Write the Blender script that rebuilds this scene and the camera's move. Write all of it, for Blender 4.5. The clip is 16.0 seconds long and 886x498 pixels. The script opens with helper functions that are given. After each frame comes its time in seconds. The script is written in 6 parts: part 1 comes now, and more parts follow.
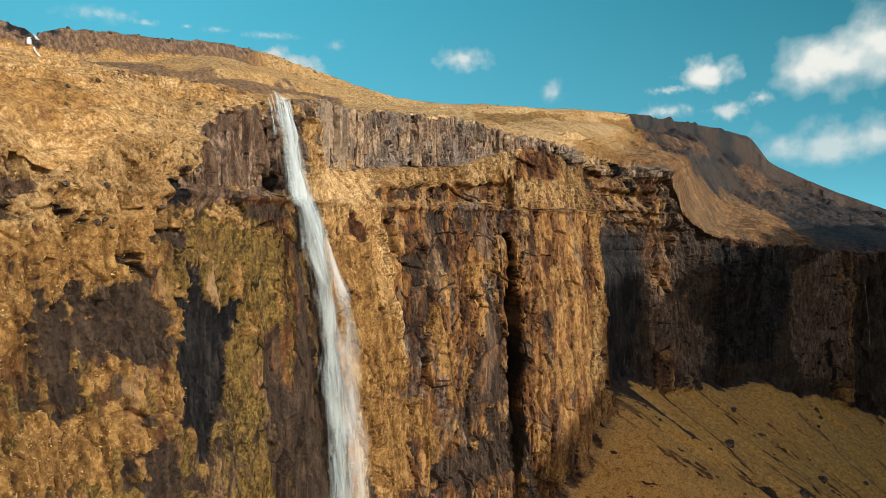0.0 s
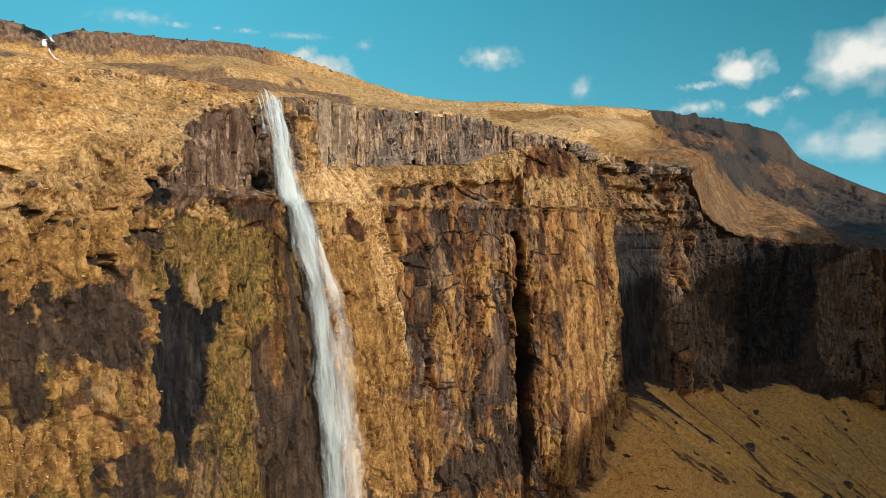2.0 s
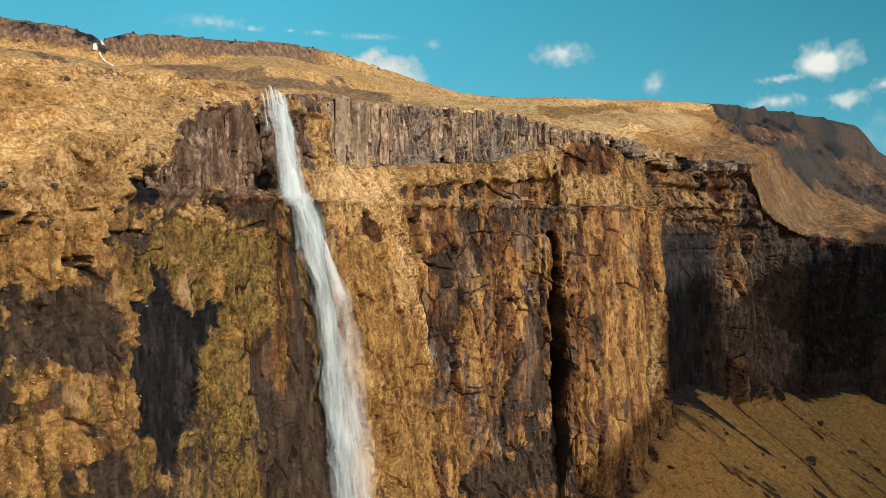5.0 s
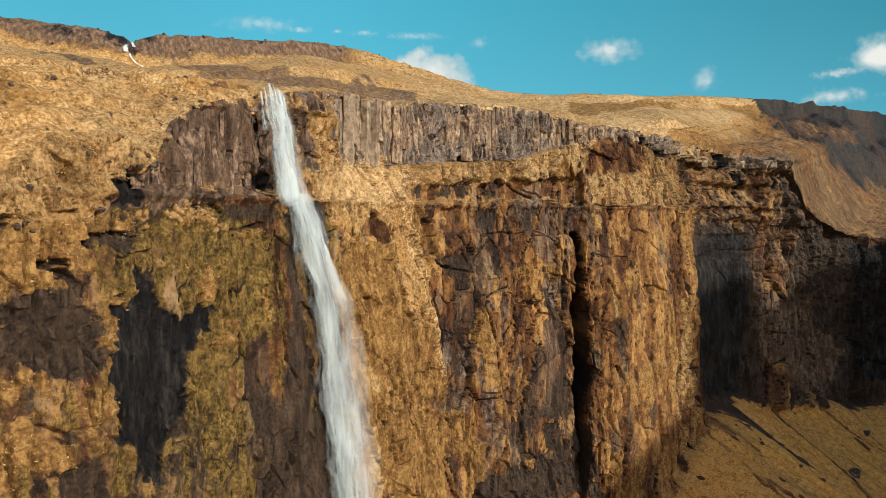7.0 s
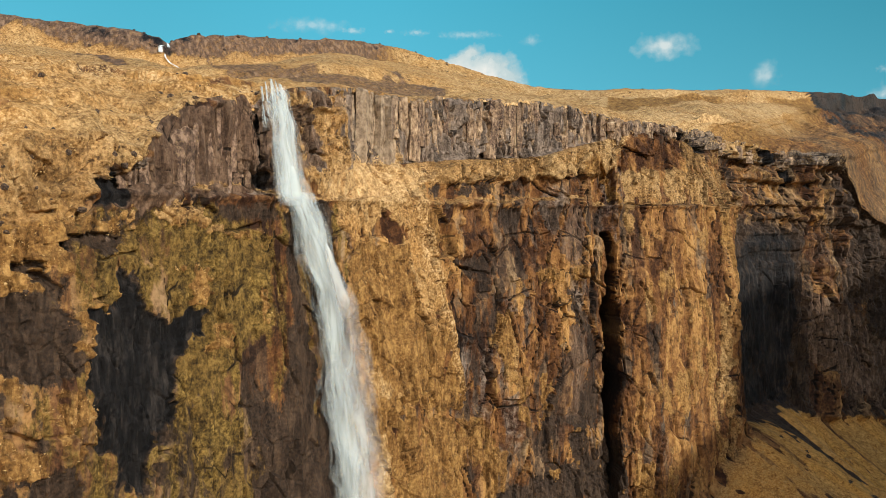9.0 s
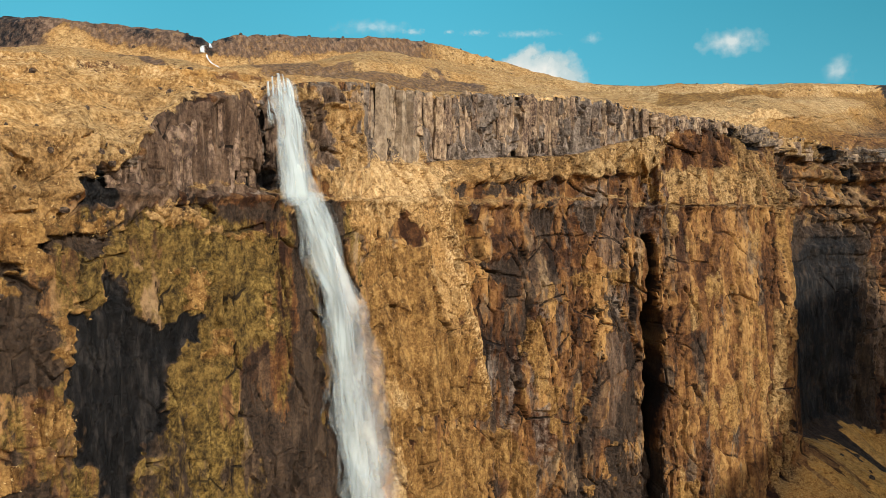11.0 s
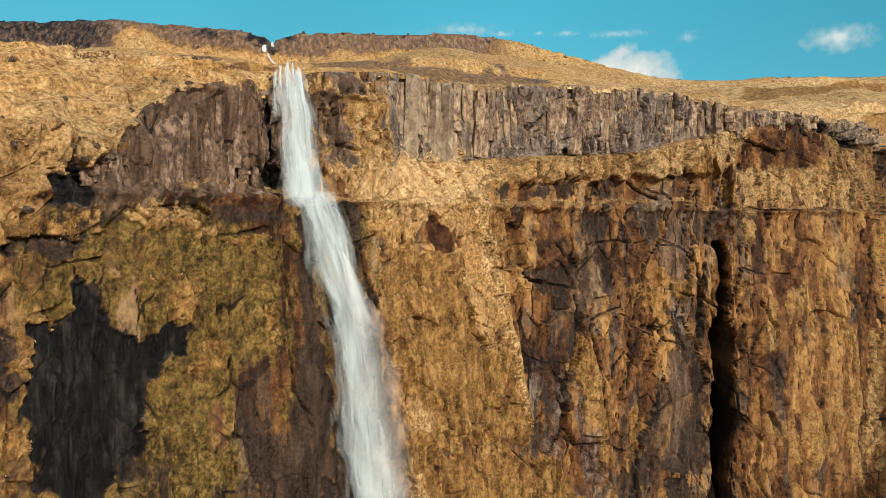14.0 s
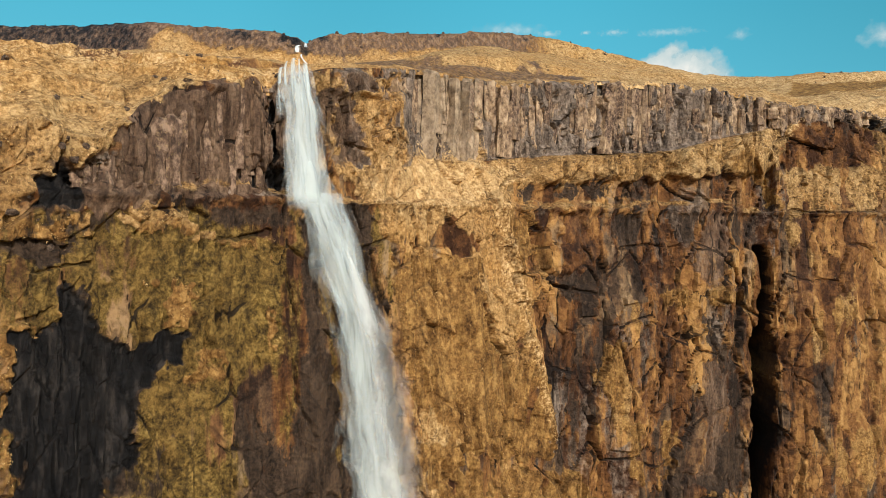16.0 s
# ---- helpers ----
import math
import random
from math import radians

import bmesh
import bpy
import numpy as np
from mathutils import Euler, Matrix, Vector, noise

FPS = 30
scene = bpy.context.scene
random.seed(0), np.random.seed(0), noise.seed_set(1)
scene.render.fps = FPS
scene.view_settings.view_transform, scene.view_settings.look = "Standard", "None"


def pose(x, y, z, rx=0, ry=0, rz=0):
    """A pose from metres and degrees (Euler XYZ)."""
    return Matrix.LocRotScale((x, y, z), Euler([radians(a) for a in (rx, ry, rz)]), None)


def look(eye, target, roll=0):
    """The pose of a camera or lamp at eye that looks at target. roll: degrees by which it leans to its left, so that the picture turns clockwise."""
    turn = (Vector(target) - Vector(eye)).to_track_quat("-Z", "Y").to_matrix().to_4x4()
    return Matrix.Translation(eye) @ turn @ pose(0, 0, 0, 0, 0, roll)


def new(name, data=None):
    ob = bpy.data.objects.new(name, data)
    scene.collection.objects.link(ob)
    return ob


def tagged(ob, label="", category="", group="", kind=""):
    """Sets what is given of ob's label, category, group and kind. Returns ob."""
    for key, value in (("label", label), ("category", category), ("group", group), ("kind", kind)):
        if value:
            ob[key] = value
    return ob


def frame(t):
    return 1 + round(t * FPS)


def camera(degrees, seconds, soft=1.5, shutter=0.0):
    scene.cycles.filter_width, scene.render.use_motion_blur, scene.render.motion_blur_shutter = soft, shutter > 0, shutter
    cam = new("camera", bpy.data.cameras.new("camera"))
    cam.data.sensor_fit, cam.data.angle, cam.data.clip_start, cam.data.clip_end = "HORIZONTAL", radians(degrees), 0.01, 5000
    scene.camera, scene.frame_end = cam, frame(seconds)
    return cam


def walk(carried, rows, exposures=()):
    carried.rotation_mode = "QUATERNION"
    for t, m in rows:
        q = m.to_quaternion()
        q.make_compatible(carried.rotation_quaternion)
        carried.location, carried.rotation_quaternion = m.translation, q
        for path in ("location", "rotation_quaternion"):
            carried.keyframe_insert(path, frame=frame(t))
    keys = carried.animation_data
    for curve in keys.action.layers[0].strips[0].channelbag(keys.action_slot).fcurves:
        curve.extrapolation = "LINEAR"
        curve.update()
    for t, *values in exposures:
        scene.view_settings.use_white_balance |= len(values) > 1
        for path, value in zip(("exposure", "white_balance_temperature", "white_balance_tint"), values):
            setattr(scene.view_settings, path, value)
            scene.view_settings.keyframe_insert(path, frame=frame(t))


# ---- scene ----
cam = camera(61.0, 16.0, soft=0.3)
PATH = [
    (0, (-18.347, -9.185, 58.064), (-18.004, -7.215, 58.007), -0.4),
    (0.5, (-17.183, -8.792, 58.118), (-16.855, -6.82, 58.06), -0.4),
    (1, (-15.875, -8.409, 58.105), (-15.564, -6.435, 58.046), -0.6),
    (1.5, (-14.452, -7.913, 58.117), (-14.161, -5.936, 58.058), -0.6),
    (2, (-12.955, -7.545, 58.118), (-12.69, -5.564, 58.058), -0.6),
    (2.5, (-11.508, -6.978, 58.182), (-11.272, -4.993, 58.121), -0.7),
    (3, (-10.059, -6.283, 58.178), (-9.854, -4.295, 58.118), -0.6),
    (3.5, (-8.699, -5.603, 58.198), (-8.523, -3.611, 58.138), -0.6),
    (4, (-7.2, -5.058, 58.215), (-7.056, -3.064, 58.154), -0.6),
    (6.5, (0.168, -0.955, 58.461), (0.155, 1.044, 58.398), -0.6),
    (7, (1.659, 0.065, 58.515), (1.615, 2.064, 58.451), -0.6),
    (7.5, (2.972, 1.292, 58.487), (2.896, 3.289, 58.424), -0.6),
    (8, (4.292, 2.621, 58.523), (4.185, 4.617, 58.459), -0.7),
    (8.5, (5.758, 3.847, 58.505), (5.615, 5.84, 58.442), -0.7),
    (9, (7.256, 5.174, 58.606), (7.073, 7.164, 58.541), -0.6),
    (11.5, (13.133, 13.715, 58.738), (12.755, 15.678, 58.676), -0.4),
    (12, (14.134, 15.61, 58.789), (13.718, 17.566, 58.727), -0.3),
    (12.5, (15.078, 17.57, 58.828), (14.624, 19.517, 58.767), -0.2),
    (13, (15.999, 19.559, 58.845), (15.507, 21.497, 58.785), -0.1),
    (13.5, (16.832, 21.484, 58.888), (16.302, 23.412, 58.83), -0.0),
    (14, (17.405, 23.405, 58.883), (16.838, 25.322, 58.828), 0.1),
    (14.5, (17.856, 25.098, 58.932), (17.252, 27.004, 58.879), 0.2),
    (15, (18.481, 26.537, 59.016), (17.841, 28.431, 58.964), 0.3),
    (15.5, (18.971, 27.781, 59.074), (18.305, 29.667, 59.022), 0.3),
    (16, (19.505, 28.895, 59.128), (18.822, 30.774, 59.076), 0.2),
]
walk(cam, [(t, look(eye, target, roll)) for t, eye, target, roll in PATH])

# ---- light and sky ----
SUN_AZ, SUN_EL = radians(130.0), radians(27.0)
SUN_DIR = Vector((math.sin(SUN_AZ) * math.cos(SUN_EL), math.cos(SUN_AZ) * math.cos(SUN_EL), math.sin(SUN_EL)))
world = bpy.data.worlds.new("sky")
scene.world = world
world.use_nodes = True
wn, wl = world.node_tree.nodes, world.node_tree.links
sky = wn.new("ShaderNodeTexSky")
sky.sky_type, sky.sun_disc = "NISHITA", False
sky.sun_elevation, sky.sun_rotation = SUN_EL, SUN_AZ
sky.air_density, sky.dust_density, sky.ozone_density = 1.0, 0.6, 1.0
warm = wn.new("ShaderNodeMix")
warm.data_type, warm.blend_type = "RGBA", "MULTIPLY"
warm.inputs["Factor"].default_value, warm.inputs["B"].default_value = 1.0, (1.08, 0.97, 0.86, 1)
wl.new(sky.outputs["Color"], warm.inputs["A"])
wl.new(warm.outputs["Result"], wn["Background"].inputs["Color"])
wn["Background"].inputs["Strength"].default_value = 0.22
lamp = bpy.data.lights.new("sun", "SUN")
lamp.energy, lamp.angle, lamp.color = 4.15, radians(1.0), (0.91, 0.9, 0.835)
sun = new("sun", lamp)
sun.matrix_world = look(SUN_DIR * 500, (0, 0, 0))


# ---- noise on arrays ----
def hashed(ix, iy, iz, seed):
    h = (ix.astype(np.int64) * 374761393 + iy.astype(np.int64) * 668265263 + iz.astype(np.int64) * 2147483647 + seed * 974634777) & 0xFFFFFFFF
    h = ((h ^ (h >> 13)) * 1274126177) & 0xFFFFFFFF
    h = ((h ^ (h >> 16)) * 2246822519) & 0xFFFFFFFF
    return ((h ^ (h >> 15)) & 0xFFFFFF) / float(0xFFFFFF)


def vnoise(x, y, z, seed=0):
    """Smooth value noise, -1 to 1."""
    x, y, z = np.broadcast_arrays(x, y, z)
    fx, fy, fz = np.floor(x), np.floor(y), np.floor(z)
    u, v, w = x - fx, y - fy, z - fz
    u, v, w = (a * a * a * (a * (a * 6 - 15) + 10) for a in (u, v, w))
    out = 0
    for dx in (0, 1):
        for dy in (0, 1):
            for dz in (0, 1):
                c = hashed(fx + dx, fy + dy, fz + dz, seed)
                out = out + c * (u if dx else 1 - u) * (v if dy else 1 - v) * (w if dz else 1 - w)
    return out * 2 - 1


def fbm(x, y, z, octaves=4, seed=0, ridged=False):
    total, amp, norm = 0, 1.0, 0.0
    for o in range(octaves):
        n = vnoise(x * 2.03 ** o, y * 2.03 ** o, z * 2.03 ** o, seed + o * 17)
        total, norm, amp = total + amp * ((1 - 2 * np.abs(n)) if ridged else n), norm + amp, amp * 0.52
    return total / norm


def cells(x, y, seed=0, jitter=0.85):
    """Worley cells of a plane: a random value of the nearest cell, another one, and the distance to the border."""
    fx, fy = np.floor(x), np.floor(y)
    f1, f2 = np.full(x.shape, 9.0), np.full(x.shape, 9.0)
    ida, idb = np.zeros(x.shape), np.zeros(x.shape)
    for dx in (-1, 0, 1):
        for dy in (-1, 0, 1):
            cx, cy = fx + dx, fy + dy
            px = cx + 0.5 + jitter * (hashed(cx, cy, cx * 0, seed) - 0.5)
            py = cy + 0.5 + jitter * (hashed(cx, cy, cx * 0 + 1, seed) - 0.5)
            d = np.hypot(px - x, py - y)
            near = d < f1
            f2 = np.where(near, f1, np.minimum(f2, d))
            ida = np.where(near, hashed(cx, cy, cx * 0 + 2, seed), ida)
            idb = np.where(near, hashed(cx, cy, cx * 0 + 3, seed), idb)
            f1 = np.where(near, d, f1)
    return ida, idb, f2 - f1


def facets(x, y, seed=0, jitter=0.9):
    """Cells whose faces lean: a level, a lean and the distance to the border."""
    fx, fy = np.floor(x), np.floor(y)
    f1, f2 = np.full(x.shape, 9.0), np.full(x.shape, 9.0)
    level, lean_to = np.zeros(x.shape), np.zeros(x.shape)
    for dx in (-1, 0, 1):
        for dy in (-1, 0, 1):
            cx, cy = fx + dx, fy + dy
            px = cx + 0.5 + jitter * (hashed(cx, cy, cx * 0, seed) - 0.5)
            py = cy + 0.5 + jitter * (hashed(cx, cy, cx * 0 + 1, seed) - 0.5)
            d = np.hypot(px - x, py - y)
            near = d < f1
            f2 = np.where(near, f1, np.minimum(f2, d))
            level = np.where(near, hashed(cx, cy, cx * 0 + 2, seed) - 0.5, level)
            lean_to = np.where(near, (hashed(cx, cy, cx * 0 + 3, seed) - 0.5) * (x - px) + (hashed(cx, cy, cx * 0 + 4, seed) - 0.5) * (y - py), lean_to)
            f1 = np.where(near, d, f1)
    return level, 2 * lean_to, f2 - f1


def step(a, b, x):
    t = np.clip((x - a) / (b - a), 0, 1)
    return t * t * (3 - 2 * t)


def bump(x, centre, width):
    return np.exp(-((x - centre) / width) ** 2)


# ---- materials ----
def material(name, rough=0.9, spec=0.2):
    m = bpy.data.materials.new(name)
    m.use_nodes = True
    b = m.node_tree.nodes["Principled BSDF"]
    b.inputs["Roughness"].default_value = rough
    b.inputs["Specular IOR Level"].default_value = spec
    return m, m.node_tree.nodes, m.node_tree.links, b


def nodes_for(n, l):
    """Short makers of nodes in one tree."""
    def noise_tex(scale, detail=6.0, rough=0.6, stretch=(1, 1, 1), distortion=0.0, offset=(0, 0, 0)):
        tc, mp, t = n.new("ShaderNodeTexCoord"), n.new("ShaderNodeMapping"), n.new("ShaderNodeTexNoise")
        mp.inputs["Scale"].default_value = stretch
        mp.inputs["Location"].default_value = offset
        t.inputs["Scale"].default_value, t.inputs["Detail"].default_value, t.inputs["Roughness"].default_value = scale, detail, rough
        t.inputs["Distortion"].default_value = distortion
        l.new(tc.outputs["Object"], mp.inputs["Vector"])
        l.new(mp.outputs["Vector"], t.inputs["Vector"])
        return t.outputs["Fac"]

    def ramp(fac, *stops):
        r = n.new("ShaderNodeValToRGB")
        while len(r.color_ramp.elements) < len(stops):
            r.color_ramp.elements.new(0.5)
        for e, (at, col) in zip(r.color_ramp.elements, stops):
            e.position, e.color = at, ((*col, 1) if len(col) == 3 else col)
        l.new(fac, r.inputs["Fac"])
        return r.outputs["Color"]

    def mix(fac, a, b, blend="MIX"):
        x = n.new("ShaderNodeMix")
        x.data_type, x.blend_type = "RGBA", blend
        for key, value in (("Factor", fac), ("A", a), ("B", b)):
            if isinstance(value, (int, float)):
                x.inputs[key].default_value = value
            elif isinstance(value, tuple):
                x.inputs[key].default_value = (*value, 1)
            else:
                l.new(value, x.inputs[key])
        return x.outputs["Result"]

    def maths(op, a, b=0.0, clamp=False):
        x = n.new("ShaderNodeMath")
        x.operation, x.use_clamp = op, clamp
        for k, value in enumerate((a, b)):
            if isinstance(value, (int, float)):
                x.inputs[k].default_value = value
            else:
                l.new(value, x.inputs[k])
        return x.outputs[0]

    return noise_tex, ramp, mix, maths


def relief(n, l, b, height, strength, distance):
    bp = n.new("ShaderNodeBump")
    bp.inputs["Distance"].default_value = distance
    if isinstance(strength, float):
        bp.inputs["Strength"].default_value = strength
    else:
        l.new(strength, bp.inputs["Strength"])
    l.new(height, bp.inputs["Height"])
    l.new(bp.outputs["Normal"], b.inputs["Normal"])


def cliff_material():
    """Rock, dry grass, moss, rust, damp stone and painted shade, told apart by the masks that the mesh carries."""
    m, n, l, b = material("weathered_cliff", 0.92, 0.15)
    tex, ramp, mix, maths = nodes_for(n, l)
    at, sep = n.new("ShaderNodeAttribute"), n.new("ShaderNodeSeparateColor")
    at.attribute_name = "cover"
    l.new(at.outputs["Color"], sep.inputs["Color"])
    talus = n.new("ShaderNodeAttribute")
    talus.attribute_name = "brown"
    ochre = n.new("ShaderNodeAttribute")
    ochre.attribute_name = "ochre"
    at2, sep2 = n.new("ShaderNodeAttribute"), n.new("ShaderNodeSeparateColor")
    at2.attribute_name = "stain"
    l.new(at2.outputs["Color"], sep2.inputs["Color"])
    at3, sep3 = n.new("ShaderNodeAttribute"), n.new("ShaderNodeSeparateColor")
    at3.attribute_name = "tint"
    l.new(at3.outputs["Color"], sep3.inputs["Color"])
    grass_m, moss_m, wet_and_shade_m = sep.outputs
    russet_m, plum_m, black_m = sep3.outputs
    rust_m, grey_m, pale_m = sep2.outputs
    fine = tex(0.85, 10, 0.68)
    grit = tex(2.6, 8, 0.72)
    streak = tex(0.9, 10, 0.68, (1, 1, 0.2))
    broad = tex(0.12, 5, 0.6)
    speck = mix(0.45, tex(0.75, 8, 0.66, (1, 1, 0.5), 0.0, (7, 3, 1)), tex(2.4, 6, 0.7, (1, 1, 0.6), 0.0, (1, 4, 2)))
    def crack_lines(scale, stretch, width, warp):
        tc, mp, vo = n.new("ShaderNodeTexCoord"), n.new("ShaderNodeMapping"), n.new("ShaderNodeTexVoronoi")
        vo.feature = "DISTANCE_TO_EDGE"
        vo.inputs["Scale"].default_value = scale
        bend, shift = n.new("ShaderNodeTexNoise"), n.new("ShaderNodeVectorMath")
        bend.inputs["Scale"].default_value, bend.inputs["Detail"].default_value = 0.5, 5.0
        shift.operation = "MULTIPLY_ADD"
        shift.inputs[1].default_value = (warp, warp, warp)
        mp.inputs["Scale"].default_value = (1, 1, stretch)
        l.new(tc.outputs["Object"], bend.inputs["Vector"])
        l.new(bend.outputs["Color"], shift.inputs[0])
        l.new(tc.outputs["Object"], shift.inputs[2])
        l.new(shift.outputs[0], mp.inputs["Vector"])
        l.new(mp.outputs["Vector"], vo.inputs["Vector"])
        return ramp(vo.outputs["Distance"], (0.0, (0, 0, 0)), (width, (1, 1, 1)))
    split = crack_lines(0.34, 0.42, 0.07, 2.4)
    split = mix(ramp(broad, (0.46, (0.45, 0.45, 0.45)), (0.56, (1, 1, 1))), split, (1.0, 1.0, 1.0))
    split2 = mix(ramp(fine, (0.42, (0.65, 0.65, 0.65)), (0.52, (1, 1, 1))), crack_lines(1.0, 0.5, 0.09, 1.0), (1.0, 1.0, 1.0))
    # each mask gets a ragged border
    def ragged(mask, grain, spread=2.2):
        s = maths("ADD", mask, maths("MULTIPLY", maths("SUBTRACT", grain, 0.5), spread))
        return ramp(s, (0.36, (0, 0, 0)), (0.64, (1, 1, 1)))
    at4, sep4 = n.new("ShaderNodeAttribute"), n.new("ShaderNodeSeparateColor")
    at4.attribute_name = "panel"
    l.new(at4.outputs["Color"], sep4.inputs["Color"])
    tone_m, hue_m, seam_shade_m = sep4.outputs
    grain = mix(0.5, fine, mix(0.5, grit, streak))
    tone = maths("ADD", tone_m, maths("MULTIPLY", maths("SUBTRACT", grain, 0.5), 2.4), True)
    brown_rock = ramp(tone, (0.0, (0.026, 0.017, 0.012)), (0.35, (0.085, 0.053, 0.033)), (0.65, (0.185, 0.112, 0.06)), (1.0, (0.37, 0.24, 0.125)))
    red_rock = ramp(tone, (0.0, (0.032, 0.015, 0.009)), (0.35, (0.105, 0.046, 0.022)), (0.65, (0.225, 0.108, 0.042)), (1.0, (0.42, 0.225, 0.085)))
    rock = mix(ramp(hue_m, (0.35, (0, 0, 0)), (0.65, (1, 1, 1))), brown_rock, red_rock)
    grey = mix(0.5, ramp(streak, (0.385, (0.035, 0.026, 0.021)), (0.5, (0.205, 0.148, 0.11)), (0.615, (0.46, 0.35, 0.262))), ramp(grit, (0.39, (0.06, 0.043, 0.034)), (0.61, (0.33, 0.25, 0.185))))
    rust = ramp(tone, (0.0, (0.05, 0.021, 0.010)), (0.35, (0.16, 0.068, 0.024)), (0.65, (0.30, 0.142, 0.046)), (1.0, (0.50, 0.27, 0.09)))
    both = mix(0.5, fine, grit)
    moss = mix(ramp(broad, (0.42, (0, 0, 0)), (0.58, (0.7, 0.7, 0.7))), ramp(both, (0.40, (0.028, 0.016, 0.006)), (0.5, (0.150, 0.092, 0.023)), (0.60, (0.35, 0.222, 0.064))), ramp(both, (0.39, (0.04, 0.025, 0.009)), (0.61, (0.28, 0.165, 0.045))))
    russet = ramp(mix(0.35, both, streak), (0.40, (0.048, 0.021, 0.007)), (0.49, (0.205, 0.102, 0.030)), (0.595, (0.46, 0.262, 0.086)))
    plum = mix(0.4, ramp(streak, (0.39, (0.05, 0.030, 0.020)), (0.5, (0.138, 0.082, 0.051)), (0.6, (0.31, 0.20, 0.125))), ramp(grit, (0.40, (0.06, 0.035, 0.022)), (0.6, (0.22, 0.135, 0.084))))
    # near-black tint for damp rock and for painted shade in recesses
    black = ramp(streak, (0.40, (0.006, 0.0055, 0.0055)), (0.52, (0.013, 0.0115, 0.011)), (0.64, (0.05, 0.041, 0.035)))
    grass = mix(0.5, ramp(grit, (0.395, (0.11, 0.054, 0.018)), (0.49, (0.365, 0.215, 0.082)), (0.605, (0.68, 0.455, 0.215))),
                ramp(fine, (0.385, (0.18, 0.094, 0.032)), (0.5, (0.40, 0.242, 0.096)), (0.615, (0.62, 0.415, 0.198))))
    grass = mix(ramp(broad, (0.42, (0, 0, 0)), (0.6, (0.6, 0.6, 0.6))), grass, ramp(grit, (0.39, (0.13, 0.055, 0.016)), (0.62, (0.52, 0.28, 0.09))))
    grass = mix(ramp(speck, (0.60, (0, 0, 0)), (0.66, (0.6, 0.6, 0.6))), grass, (0.11, 0.058, 0.024))
    heath = tex(0.75, 9, 0.68, (1, 1, 1.3), 0.0, (3, 9, 5))
    grass = mix(ramp(heath, (0.55, (0, 0, 0)), (0.59, (0.85, 0.85, 0.85))), grass, ramp(grit, (0.4, (0.05, 0.026, 0.014)), (0.6, (0.26, 0.145, 0.055))))
    grass = mix(talus.outputs["Fac"], grass, ramp(mix(0.5, fine, grit), (0.40, (0.035, 0.018, 0.008)), (0.5, (0.165, 0.088, 0.031)), (0.60, (0.34, 0.195, 0.072))))
    grass = mix(ochre.outputs["Fac"], grass, ramp(mix(0.5, fine, grit), (0.39, (0.26, 0.105, 0.02)), (0.5, (0.60, 0.285, 0.062)), (0.62, (0.80, 0.43, 0.11))))
    # tint of damp rock, used too for shade painted on the wall
    wet_and_shade = mix(0.5, ramp(streak, (0.38, (0.010, 0.007, 0.005)), (0.5, (0.046, 0.029, 0.019)), (0.63, (0.13, 0.082, 0.05))), ramp(grit, (0.40, (0.014, 0.010, 0.007)), (0.62, (0.11, 0.066, 0.04))))
    pale = ramp(mix(0.5, grit, fine), (0.40, (0.22, 0.118, 0.048)), (0.5, (0.47, 0.29, 0.122)), (0.61, (0.70, 0.48, 0.24)))
    col = mix(ragged(grey_m, fine, 1.2), rock, grey)
    col = mix(ragged(rust_m, streak), col, rust)
    col = mix(ragged(moss_m, streak), col, moss)
    col = mix(ragged(wet_and_shade_m, speck, 2.8), col, wet_and_shade)
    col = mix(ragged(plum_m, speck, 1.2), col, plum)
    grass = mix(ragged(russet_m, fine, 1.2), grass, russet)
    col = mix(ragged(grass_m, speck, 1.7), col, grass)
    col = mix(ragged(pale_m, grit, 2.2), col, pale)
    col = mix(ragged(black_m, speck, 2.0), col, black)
    bare = maths("MULTIPLY", maths("SUBTRACT", 1.0, maths("MULTIPLY", grass_m, 0.6)), maths("SUBTRACT", 1.0, maths("MULTIPLY", wet_and_shade_m, 0.8)))
    # dark crack lines; the mask from the mesh also holds the cleft's painted shade
    gaps_c = maths("MULTIPLY", maths("MAXIMUM", maths("SUBTRACT", 1.0, maths("MULTIPLY", split, split2)), ramp(maths("ADD", seam_shade_m, maths("SUBTRACT", grit, 0.5)), (0.35, (0, 0, 0)), (0.6, (0.9, 0.9, 0.9)))), bare)
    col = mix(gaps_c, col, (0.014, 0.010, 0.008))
    l.new(col, b.inputs["Base Color"])
    l.new(mix(black_m, ramp(wet_and_shade_m, (0.4, (0.92, 0.92, 0.92)), (0.9, (0.55, 0.55, 0.55))), (0.5, 0.5, 0.5)), b.inputs["Roughness"])
    relief(n, l, b, maths("SUBTRACT", maths("SUBTRACT", maths("ADD", maths("MULTIPLY", fine, 1.0), maths("MULTIPLY", grit, 0.4)), maths("MULTIPLY", heath, 0.8)), maths("MULTIPLY", gaps_c, 0.35)), maths("SUBTRACT", maths("SUBTRACT", 1.0, maths("MULTIPLY", pale_m, 0.3)), maths("MULTIPLY", grass_m, 0.3)), 0.5)
    return m


